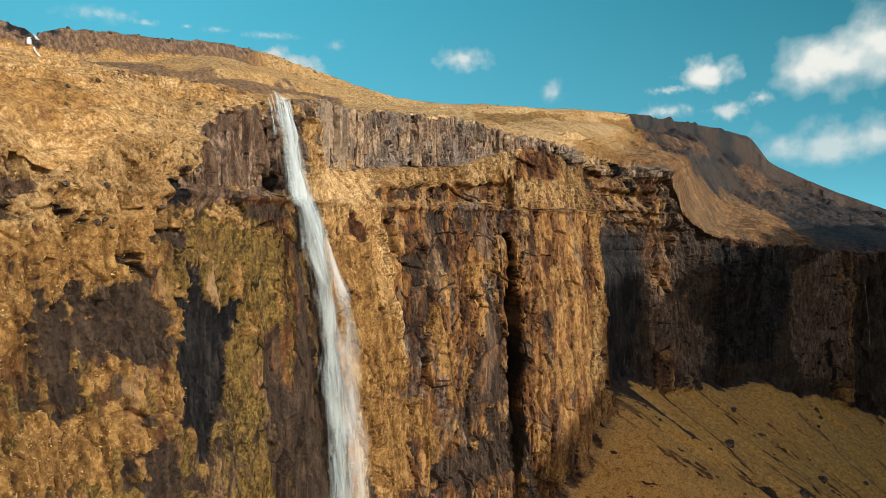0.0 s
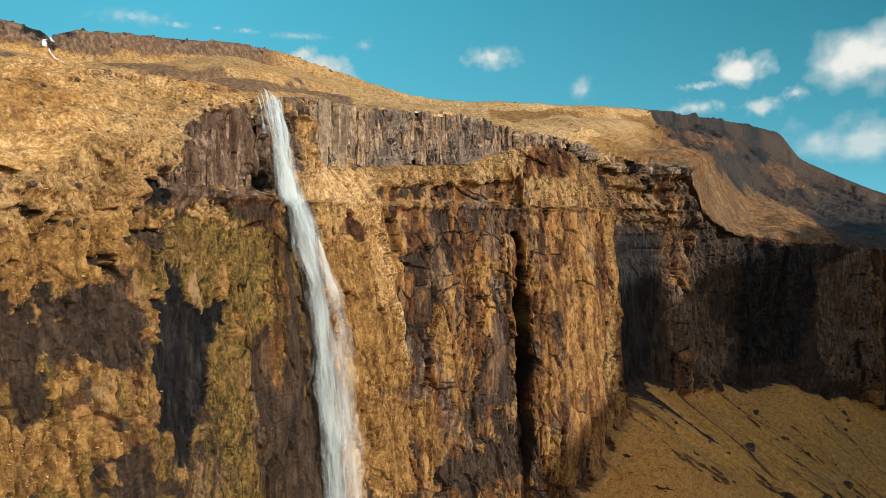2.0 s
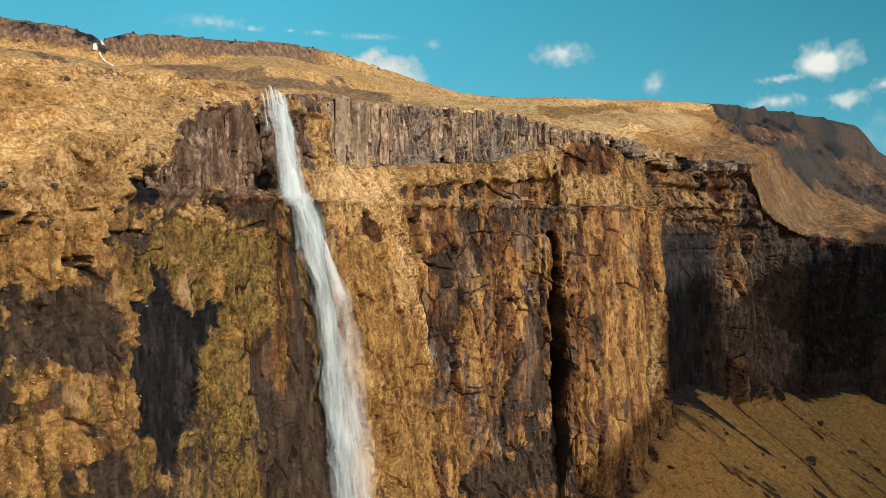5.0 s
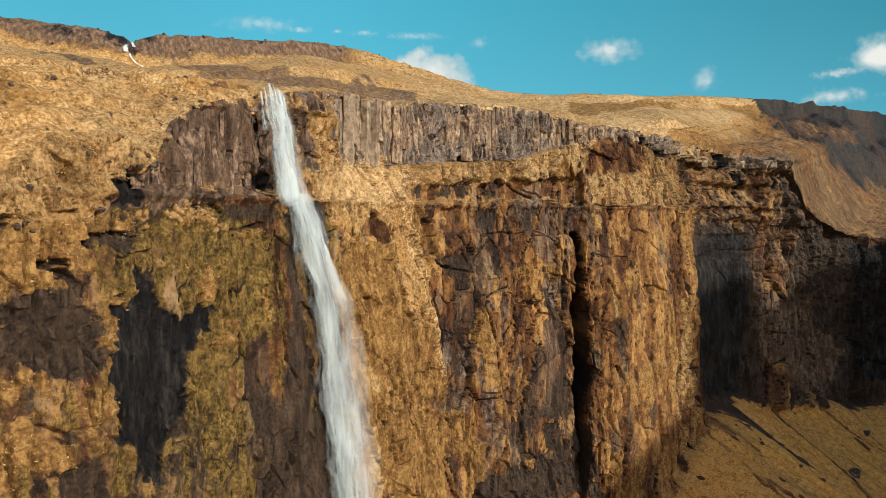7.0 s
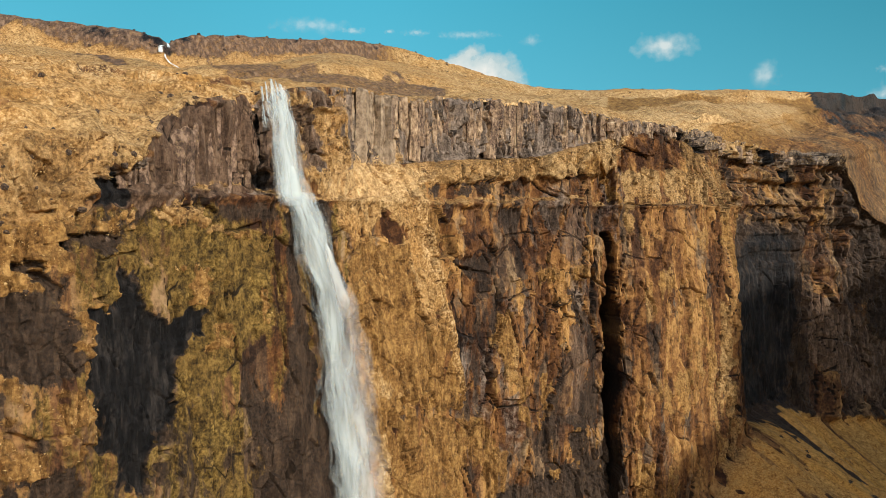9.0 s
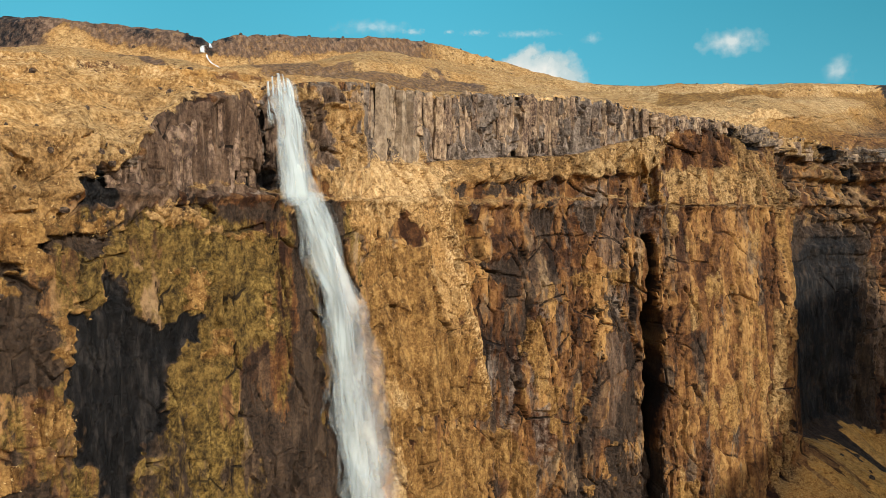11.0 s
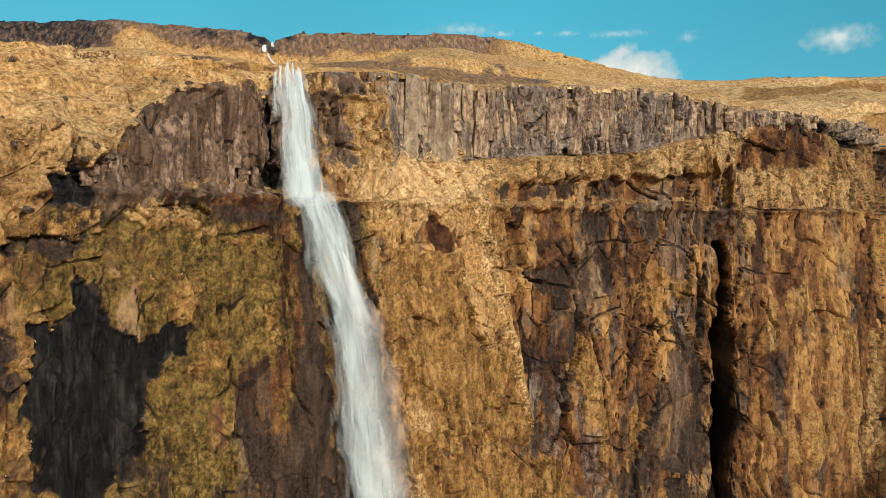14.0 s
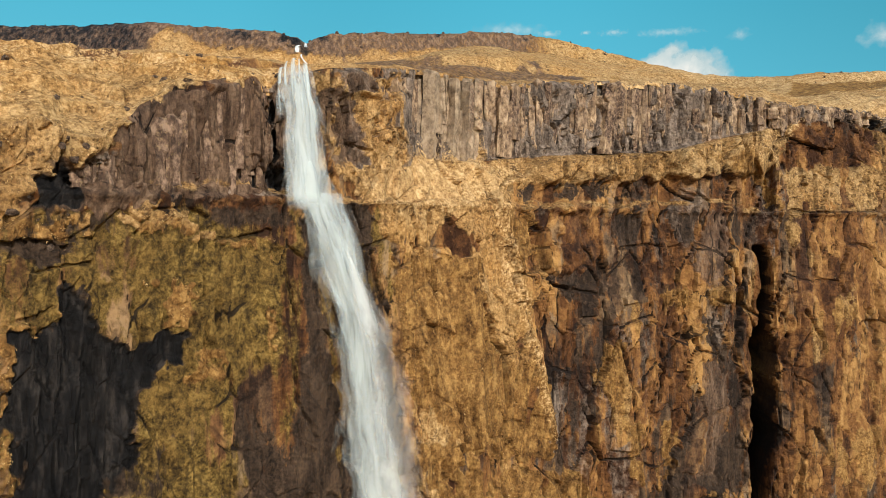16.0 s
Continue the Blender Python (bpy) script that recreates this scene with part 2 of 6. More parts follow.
def column_material():
    m, n, l, b = material("column_basalt", 0.85, 0.25)
    tex, ramp, mix, maths = nodes_for(n, l)
    info = n.new("ShaderNodeObjectInfo")
    geo = n.new("ShaderNodeNewGeometry")
    def placed(scale, stretch):
        mp, t = n.new("ShaderNodeMapping"), n.new("ShaderNodeTexNoise")
        mp.inputs["Scale"].default_value = (1, 1, stretch)
        t.inputs["Scale"].default_value, t.inputs["Detail"].default_value, t.inputs["Roughness"].default_value = scale, 8.0, 0.7
        l.new(geo.outputs["Position"], mp.inputs["Vector"])
        l.new(mp.outputs["Vector"], t.inputs["Vector"])
        return t.outputs["Fac"]
    streak, fine, patches = placed(1.1, 0.75), placed(2.6, 0.9), placed(0.3, 0.7)
    a = ramp(streak, (0.38, (0.085, 0.052, 0.031)), (0.5, (0.32, 0.207, 0.122)), (0.62, (0.54, 0.385, 0.24)))
    b2 = ramp(fine, (0.38, (0.03, 0.018, 0.012)), (0.5, (0.13, 0.080, 0.054)), (0.62, (0.31, 0.20, 0.13)))
    tone = maths("ADD", maths("MULTIPLY", info.outputs["Random"], 0.35), maths("MULTIPLY", maths("SUBTRACT", patches, 0.5), 3.0))
    a = mix(ramp(tone, (0.0, (0, 0, 0)), (0.45, (1, 1, 1))), a, b2)
    px_ = n.new("ShaderNodeSeparateXYZ")
    l.new(geo.outputs["Position"], px_.inputs[0])
    a = mix(maths("LESS_THAN", px_.outputs["X"], -19.0), a, ramp(streak, (0.39, (0.05, 0.03, 0.02)), (0.5, (0.145, 0.088, 0.057)), (0.61, (0.34, 0.225, 0.15))))
    block = maths("MULTIPLY", maths("GREATER_THAN", px_.outputs["X"], -17.2), maths("LESS_THAN", maths("ADD", px_.outputs["X"], maths("MULTIPLY", fine, 3.0)), -10.4))
    a = mix(maths("MULTIPLY", block, 0.75), a, ramp(streak, (0.36, (0.15, 0.105, 0.066)), (0.5, (0.33, 0.24, 0.155)), (0.64, (0.48, 0.36, 0.24))))
    lichen = ramp(fine, (0.56, (0, 0, 0)), (0.64, (1, 1, 1)))
    a = mix(maths("MULTIPLY", lichen, 0.5), a, (0.42, 0.29, 0.14))
    l.new(a, b.inputs["Base Color"])
    relief(n, l, b, maths("ADD", streak, maths("MULTIPLY", fine, 0.5)), 0.9, 0.35)
    return m


def turf_material():
    """Dry hill grass with stony scarps and bare brown earth."""
    m, n, l, b = material("dry_hill_grass", 0.95, 0.1)
    tex, ramp, mix, maths = nodes_for(n, l)
    at, sep = n.new("ShaderNodeAttribute"), n.new("ShaderNodeSeparateColor")
    at.attribute_name = "cover"
    l.new(at.outputs["Color"], sep.inputs["Color"])
    stone_m, earth_m, _ = sep.outputs
    fine, grit, broad = tex(0.45, 10, 0.68), tex(1.6, 8, 0.7), tex(0.05, 6, 0.6)
    grass = mix(0.5, ramp(grit, (0.36, (0.16, 0.085, 0.03)), (0.5, (0.42, 0.265, 0.105)), (0.64, (0.66, 0.465, 0.23))),
                ramp(fine, (0.37, (0.22, 0.12, 0.042)), (0.5, (0.45, 0.29, 0.12)), (0.63, (0.62, 0.43, 0.21))))
    grass = mix(ramp(broad, (0.42, (0, 0, 0)), (0.6, (0.8, 0.8, 0.8))), grass, ramp(fine, (0.38, (0.15, 0.075, 0.028)), (0.62, (0.44, 0.255, 0.10))))
    earth = ramp(fine, (0.37, (0.06, 0.03, 0.017)), (0.63, (0.23, 0.12, 0.058)))
    stone = mix(0.5, ramp(fine, (0.37, (0.02, 0.014, 0.012)), (0.5, (0.085, 0.056, 0.042)), (0.63, (0.24, 0.17, 0.125))), ramp(grit, (0.38, (0.025, 0.017, 0.014)), (0.62, (0.21, 0.15, 0.11))))
    def ragged(mask, grain):
        s = maths("ADD", mask, maths("MULTIPLY", maths("SUBTRACT", grain, 0.5), 2.6))
        return ramp(s, (0.36, (0, 0, 0)), (0.64, (1, 1, 1)))
    col = mix(ragged(earth_m, fine), grass, earth)
    col = mix(ragged(stone_m, grit), col, stone)
    l.new(col, b.inputs["Base Color"])
    relief(n, l, b, maths("ADD", fine, maths("MULTIPLY", grit, 0.4)), 0.9, 1.2)
    return m


def boulder_material():
    m, n, l, b = material("dark_boulder_stone", 0.9, 0.2)
    tex, ramp, mix, maths = nodes_for(n, l)
    grain = tex(2.2, 8, 0.7)
    l.new(ramp(grain, (0.36, (0.025, 0.016, 0.011)), (0.5, (0.085, 0.055, 0.038)), (0.64, (0.21, 0.145, 0.095))), b.inputs["Base Color"])
    relief(n, l, b, grain, 0.8, 0.3)
    return m


BOULDER = boulder_material()
CLIFF, COLUMN, TURF = cliff_material(), column_material(), turf_material()


# ---- the lie of the land: foot of the wall, its rim and the crest behind ----
FOOT = [(-62, 10), (-48, 38), (-41.5, 54), (-36, 66), (-32.2, 72.5), (-28, 85), (-25, 93.2), (-20.3, 97), (-17.8, 104), (-13.5, 109.5),
        (-10, 117), (-6.5, 122.5), (-3, 131), (2, 136.5), (12.6, 146), (18, 149.5), (25.5, 157.5), (28.5, 155.5), (36, 160), (46, 169),
        (56.5, 177), (62, 190), (74, 204), (104, 225), (112, 231.5), (127, 241), (155, 252), (172, 262), (205, 268), (245, 262)]
RIM = [(-66, 14, 66), (-53, 42, 66), (-46, 58, 66), (-39.5, 69, 66.5), (-34.5, 76, 67.5), (-30.5, 87, 70.5), (-26, 95.5, 74.5), (-23, 99.3, 75.6),
       (-21.5, 103.5, 77), (-18.7, 112, 78.5), (-15.5, 122, 80), (-11.5, 131.5, 80.2), (-5, 140.5, 81), (3, 146.5, 82), (12, 153.5, 82.2), (18, 157.5, 82),
       (25, 165, 81.5), (29, 168.5, 81.2), (36, 175, 81), (45, 183, 80.5), (50, 193, 81), (58, 199, 80.5), (72, 208.5, 77.5), (101, 226.5, 77), (109.5, 232.5, 61),
       (127, 243.5, 54.5), (155, 254, 51), (172, 264, 50), (205, 270, 48), (245, 264, 44)]
CREST = [(-330, 60, 120), (-300, 120, 122), (-250, 170, 123), (-215, 200, 123.6), (-190, 214, 123.2), (-150, 219, 122.7), (-125, 224, 120.6), (-97, 228, 117.8),
         (-85, 240, 119), (-70, 255, 122), (-52, 272, 124.5), (-38, 287, 126), (-22, 290, 121), (-5, 290, 115.5), (15, 290, 109.5), (28, 288, 108),
         (40, 284, 106.5), (48, 283, 106), (62, 282, 106), (85, 290, 107), (108, 299, 107.5), (143, 335, 112), (173, 387, 118), (230, 432, 120.5), (258, 454, 120.5),
         (286, 477, 120.5), (300, 475, 102), (325, 471, 90.5), (350, 464, 79), (385, 452, 65)]
TALUS = [-60] * 12 + [-35, -30, -25, -20, -14, -10, -4, 4, 13, 11, 9, 5, 3, -1, -5, -9, -18, -28]
COLUMN_FOOT = [62.5] * 8 + [64, 66, 68, 68.8, 70, 70.6, 71.5, 73.3, 75.5, 76.8, 78, 78.3, 76.6, 75.8, 73.4, 73, 58, 48, 48, 47, 45, 41]
SHOULDER = [79.0, 79.0, 78.8, 78.6, 78.6, 79.2, 79.2, 77.9, 79.0, 80.3, 81.4, 81.8, 82.6, 83.4, 83.6, 83.6, 83.4, 83.2, 83.2, 83, 83.2, 83, 80.5, 79.5, 64, 55, 55, 54, 52, 48]
REACH = [24, 24, 23, 22, 21, 19, 14, 9, 10, 11] + [12] * 20
GROUND_Z = -62.0

foot, rim, crest = np.array(FOOT, float), np.array(RIM, float), np.array(CREST, float)
knots = np.r_[0, np.cumsum(np.hypot(*np.diff(foot, axis=0).T))]
# stations along the wall, closer together where the camera passes nearer
where = np.linspace(0, knots[-1], 6000)
fx, fy = np.interp(where, knots, foot[:, 0]), np.interp(where, knots, foot[:, 1])
far = np.hypot(fx - 8, fy - 8)
gap = np.clip(far * 0.0022, 0.13, 0.7)
count = np.cumsum(np.gradient(where) / gap)
S = np.interp(np.arange(0, count[-1]), count, where)
K = np.interp(S, knots, np.arange(len(knots)))


def along(values):
    return np.interp(K, np.arange(len(values)), values)


def softened(values, metres):
    """A running mean along the wall."""
    fine = np.arange(0, knots[-1], 0.25)
    f = np.interp(fine, S, values)
    w = np.exp(-(np.arange(-3 * metres, 3 * metres + 0.1, 0.25) / metres) ** 2)
    pad = len(w) // 2
    return np.interp(S, fine, np.convolve(np.pad(f, pad, mode="reflect", reflect_type="odd"), w / w.sum(), "valid")[: len(fine)])


FX, FY = softened(along(foot[:, 0]), 1.0), softened(along(foot[:, 1]), 1.0)
RX, RY, RZ = softened(along(rim[:, 0]), 1.2), softened(along(rim[:, 1]), 1.2), softened(along(rim[:, 2]), 1.5)
CX, CY, CZ = (softened(along(crest[:, i]), 5.0) for i in range(3))
RZ = RZ + (0.55 * vnoise(S / 2.7, S * 0, S * 0, 401) + 0.3 * vnoise(S / 0.9, S * 0, S * 0, 402)) * step(10.3, 11, K) + (1.6 * vnoise(S / 5, S * 0, S * 0, 403) + 0.8 * vnoise(S / 1.8, S * 0, S * 0, 404)) * step(6.9, 6.4, K)
tx, ty = np.gradient(softened(FX, 4.0), S), np.gradient(softened(FY, 4.0), S)
tl = np.hypot(tx, ty)
NX, NY = ty / tl, -tx / tl
TAL, CFOOT, SHO, REA = softened(along(TALUS), 3.0), softened(along(COLUMN_FOOT), 1.5), softened(along(SHOULDER), 3.0), softened(along(REACH), 3.0)


def grid_mesh(name, X, Y, Z, mat, layers, smooth=True):
    """A sheet of quads from rows of stations, with colour layers."""
    r, c = X.shape
    me = bpy.data.meshes.new(name)
    co = np.stack([X, Y, Z], -1).reshape(-1, 3).astype(np.float32)
    i = np.arange(r * c).reshape(r, c)
    quads = np.stack([i[:-1, :-1], i[:-1, 1:], i[1:, 1:], i[1:, :-1]], -1).reshape(-1, 4)
    me.vertices.add(len(co))
    me.vertices.foreach_set("co", co.ravel())
    me.loops.add(quads.size)
    me.loops.foreach_set("vertex_index", quads.ravel().astype(np.int32))
    me.polygons.add(len(quads))
    me.polygons.foreach_set("loop_start", np.arange(0, quads.size, 4, dtype=np.int32))
    me.update(calc_edges=True)
    me.polygons.foreach_set("use_smooth", np.zeros(len(quads), bool) | smooth)
    for key, rgb in layers.items():
        a = me.color_attributes.new(key, "FLOAT_COLOR", "POINT")
        a.data.foreach_set("color", np.concatenate([rgb.reshape(-1, 3), np.ones((r * c, 1))], 1).astype(np.float32).ravel())
    me.materials.append(mat)
    return new(name, me)


def patch(k, z, ck, cz, wk, wz):
    """A soft round patch on the wall, 1 in its middle."""
    return np.exp(-(((k - ck) / wk) ** 2 + ((z - cz) / wz) ** 2))


# ---- the wall ----
LEDGE = 62.5
low_rows = 14
VIS = np.interp(K, [0, 6, 9, 16, 20, 22, 29], [24, 26, 16, -4, -14, -40, -50])
v = np.linspace(0, 1, 420)[:, None]
z_face = VIS + (RZ - VIS) * v
z_low = GROUND_Z + (VIS - GROUND_Z) * np.linspace(0, 1, low_rows, endpoint=False)[:, None]
Zc = np.concatenate([z_low, z_face])
KK, SS = np.broadcast_to(K, Zc.shape), np.broadcast_to(S, Zc.shape)


def lean(k, z, rz, cf):
    """How far from foot (0) to rim (1) the wall stands at a height: steep below, a ledge, a grass slope, columns."""
    right = step(9.0, 10.5, k)
    below = (z - 40) / (LEDGE - 40)
    f_right = np.where(z < LEDGE, 0.34 * below, np.where(z < cf, 0.42 + 0.46 * (z - LEDGE) / np.maximum(cf - LEDGE, 0.5), 0.91 + 0.09 * (z - cf) / np.maximum(rz - cf, 0.5)))
    f_left = np.where(z < LEDGE, 0.42 * below, 0.74 + 0.26 * (z - LEDGE) / np.maximum(rz - LEDGE, 0.5))
    f_far = np.clip((z - 0) / np.maximum(rz, 20), -0.2, 1)
    f = f_left + (f_right - f_left) * right
    return f + (f_far - f) * step(23.2, 24.2, k)


ledge_wave = 1.1 * vnoise(SS / 7, SS * 0, SS * 0, 411) + 0.5 * vnoise(SS / 1.9, Zc / 4, SS * 0, 412)
F = lean(KK, Zc + ledge_wave * bump(Zc, LEDGE, 4.0) * step(14, 11, KK) + 0.9 * ledge_wave * bump(Zc, LEDGE, 4.0) * step(11, 14, KK), RZ[None, :], CFOOT[None, :] + 0.8 * vnoise(SS / 3, SS * 0, SS * 0, 413))
even = np.clip((Zc - 40) / (RZ - 40), -1, 1)
F = F + (even - F) * step(4.9, 4.3, KK)
F = np.where(Zc < 40, np.where(KK < 23.5, F * 0.55, F), F)
bx, by = FX + (RX - FX) * F, FY + (RY - FY) * F
wob = 0.6 * vnoise(SS / 9, Zc / 14, Zc * 0 + 3, 5)
talus_over = np.maximum(TAL + 3.0 * vnoise(SS / 14, SS * 0, SS * 0, 9) + 4.0 * fbm(SS / 9, Zc / 25, SS * 0, 3, 10) - Zc, 0)
on_talus = step(0.2, 2.5, talus_over)
rocky = 1 - on_talus
# relief at several sizes: ribs, blocks, cracks, grain
ribs = fbm(SS / 11, Zc / 38, Zc * 0, 4, 21)
rough = fbm(SS / 1.6, Zc / 2.6, Zc * 0 + 7, 5, 61)
crackle = fbm(SS / 3.6, Zc / 17, Zc * 0 + 2, 4, 71, ridged=True)
far_wall = step(20.3, 21.5, KK)
pan, pan2, pan_edge = cells(SS / 4.6 + 0.5 * wob, Zc / 13.0 + 0.7 * wob, 501, 0.95)
planar = step(9.5, 11.5, KK)
fa, fa_t, fa_e = facets(SS / 2.9 + 0.5 * wob, Zc / 6.5 + 0.7 * wob, 33)
fb, fb_t, fb_e = facets(SS / 1.3 + 0.4 * wob, Zc / 3.0 + 0.4 * wob, 34)
fp, fp_t, fp_e = facets(SS / 6.0 + 0.6 * wob, Zc / 14.0 + 0.7 * wob, 35)

# ---- patches of the wall that have a shape of their own, some of them painted shade: outlines by station along the wall and height ----
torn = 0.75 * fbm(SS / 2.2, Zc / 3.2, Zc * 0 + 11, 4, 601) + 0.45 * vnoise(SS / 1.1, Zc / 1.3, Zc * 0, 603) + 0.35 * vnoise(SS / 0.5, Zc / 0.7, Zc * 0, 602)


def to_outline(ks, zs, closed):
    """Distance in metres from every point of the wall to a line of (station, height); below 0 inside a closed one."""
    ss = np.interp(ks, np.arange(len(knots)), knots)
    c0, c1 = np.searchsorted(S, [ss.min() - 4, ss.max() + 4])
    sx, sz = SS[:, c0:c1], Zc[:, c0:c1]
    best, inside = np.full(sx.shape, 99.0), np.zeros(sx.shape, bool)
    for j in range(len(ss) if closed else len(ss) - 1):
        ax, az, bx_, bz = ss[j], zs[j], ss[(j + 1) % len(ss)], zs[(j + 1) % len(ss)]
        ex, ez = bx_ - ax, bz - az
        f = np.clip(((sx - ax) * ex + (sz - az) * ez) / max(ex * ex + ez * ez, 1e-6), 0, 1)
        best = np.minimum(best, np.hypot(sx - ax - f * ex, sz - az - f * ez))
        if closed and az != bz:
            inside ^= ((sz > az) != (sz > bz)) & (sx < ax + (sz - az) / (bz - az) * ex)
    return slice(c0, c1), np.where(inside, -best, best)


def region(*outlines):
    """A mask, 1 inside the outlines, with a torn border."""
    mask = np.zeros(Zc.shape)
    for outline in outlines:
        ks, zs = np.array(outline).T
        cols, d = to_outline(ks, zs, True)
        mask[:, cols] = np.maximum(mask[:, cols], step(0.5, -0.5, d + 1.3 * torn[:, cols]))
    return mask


def fissures(rows):
    """How deep the single cracks cut."""
    cut = np.zeros(Zc.shape)
    for line, width, depth in rows:
        ks, zs = np.array(line).T
        cols, d = to_outline(ks, zs, False)
        cut[:, cols] = np.maximum(cut[:, cols], 0.6 * depth * step(0.8 * width, 0.2 * width, d + 0.3 * torn[:, cols]))
    return cut


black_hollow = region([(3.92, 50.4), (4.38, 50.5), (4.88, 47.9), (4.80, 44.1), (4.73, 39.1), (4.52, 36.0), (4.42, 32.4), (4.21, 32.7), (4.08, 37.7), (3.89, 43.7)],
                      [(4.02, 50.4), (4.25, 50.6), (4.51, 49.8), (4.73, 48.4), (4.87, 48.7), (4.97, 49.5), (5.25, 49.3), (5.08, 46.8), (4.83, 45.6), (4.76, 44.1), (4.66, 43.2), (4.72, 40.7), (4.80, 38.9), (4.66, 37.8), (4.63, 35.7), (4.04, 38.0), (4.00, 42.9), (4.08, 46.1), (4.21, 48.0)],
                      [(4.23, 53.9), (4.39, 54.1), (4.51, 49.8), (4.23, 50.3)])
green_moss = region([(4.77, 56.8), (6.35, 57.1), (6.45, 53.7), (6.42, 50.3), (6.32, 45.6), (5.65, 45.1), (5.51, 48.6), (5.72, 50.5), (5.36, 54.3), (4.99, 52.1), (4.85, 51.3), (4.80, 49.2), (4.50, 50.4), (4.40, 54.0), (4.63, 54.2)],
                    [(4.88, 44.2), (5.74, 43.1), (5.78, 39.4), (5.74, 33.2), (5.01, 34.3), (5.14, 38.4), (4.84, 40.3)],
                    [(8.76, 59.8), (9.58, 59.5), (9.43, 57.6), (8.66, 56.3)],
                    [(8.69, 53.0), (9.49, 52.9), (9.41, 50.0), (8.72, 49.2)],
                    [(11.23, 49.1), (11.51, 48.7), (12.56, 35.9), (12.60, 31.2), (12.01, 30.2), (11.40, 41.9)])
tan_tufts = region([(5.03, 54.3), (5.36, 54.3), (5.36, 51.6), (5.25, 49.3), (4.99, 50.2)],
                   [(5.25, 48.1), (5.51, 48.4), (5.74, 46.0), (5.67, 43.4), (5.34, 43.2), (5.06, 45.3)],
                   [(4.74, 55.8), (4.88, 55.7), (4.90, 53.2), (4.80, 53.2)],
                   [(6.29, 50.9), (6.49, 50.5), (6.52, 45.9), (6.39, 45.7)],
                   [(3.94, 51.7), (4.14, 51.1), (4.05, 49.4), (4.07, 46.1), (3.81, 46.5), (3.81, 50.5)],
                   [(3.81, 46.5), (4.00, 44.7), (4.03, 38.0), (3.85, 38.7)],
                   [(5.08, 61.5), (5.25, 60.9), (5.34, 59.4), (4.87, 58.3), (4.72, 59.6)],
                   [(5.63, 57.7), (6.42, 58.3), (6.55, 56.8), (6.42, 55.3), (6.35, 57.1), (5.69, 57.1)])
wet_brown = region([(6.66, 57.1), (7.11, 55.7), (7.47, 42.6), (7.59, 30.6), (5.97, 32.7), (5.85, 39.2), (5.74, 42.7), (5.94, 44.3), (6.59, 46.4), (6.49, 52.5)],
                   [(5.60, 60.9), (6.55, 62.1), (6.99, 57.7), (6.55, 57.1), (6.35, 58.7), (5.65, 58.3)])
dark_belt_rock = region([(3.83, 59.3), (4.14, 59.3), (4.47, 59.8), (4.65, 58.6), (4.62, 57.3), (4.21, 55.5), (3.83, 55.3)],
                        [(4.61, 59.3), (4.72, 59.5), (4.73, 57.3), (4.63, 56.8)])
left_columns = region([(4.05, 63.1), (4.30, 64.6), (4.55, 64.8), (4.66, 67.9), (4.87, 70.7), (5.12, 72.7), (5.65, 74.0), (6.32, 73.9), (6.49, 71.0), (6.59, 62.9), (6.02, 63.0), (5.06, 62.0), (4.58, 60.8), (4.14, 61.0)])
# undercut niches, carved in, with their shade painted black
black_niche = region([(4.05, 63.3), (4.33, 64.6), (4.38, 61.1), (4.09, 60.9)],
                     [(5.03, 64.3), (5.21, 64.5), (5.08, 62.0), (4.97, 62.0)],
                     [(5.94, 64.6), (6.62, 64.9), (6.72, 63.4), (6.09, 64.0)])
pale_turf = region([(8.98, 66.8), (9.92, 68.9), (10.16, 67.5), (10.73, 66.3), (10.66, 62.6), (11.00, 59.6), (10.81, 55.5), (9.92, 60.7), (8.92, 60.0), (8.56, 62.7), (8.31, 64.3)],
                   [(10.54, 61.1), (11.00, 59.6), (11.20, 52.1), (11.00, 44.8), (11.37, 37.4), (11.06, 38.8), (10.85, 45.0), (10.31, 51.1)],
                   [(15.28, 72.5), (17.45, 78.2), (17.60, 78.7), (16.90, 70.6)])
rust_turf = region([(8.66, 56.6), (10.35, 55.3), (10.62, 48.3), (11.06, 41.6), (11.37, 34.0), (10.13, 33.3), (9.63, 34.1), (9.07, 40.1), (8.79, 46.5)],
                   [(8.95, 34.3), (10.13, 32.2), (10.50, 26.6), (9.10, 28.9)],
                   [(13.15, 43.2), (13.39, 43.2), (13.39, 32.2), (13.09, 39.0)],
                   [(13.39, 31.4), (13.66, 31.1), (13.64, 22.8), (13.55, 23.0)],
                   [(13.81, 32.7), (14.47, 29.3), (14.18, 23.5), (14.09, 22.5)],
                   [(13.95, 41.4), (14.23, 42.6), (14.42, 32.7), (14.18, 31.5)],
                   [(13.70, 51.3), (15.23, 50.6), (15.28, 48.3), (14.18, 47.2)],
                   [(14.66, 70.8), (15.84, 72.5), (17.18, 63.3), (16.90, 62.0), (16.26, 66.5), (15.40, 69.0)],
                   [(10.97, 61.1), (11.86, 60.8), (11.95, 55.7), (11.12, 53.8)])
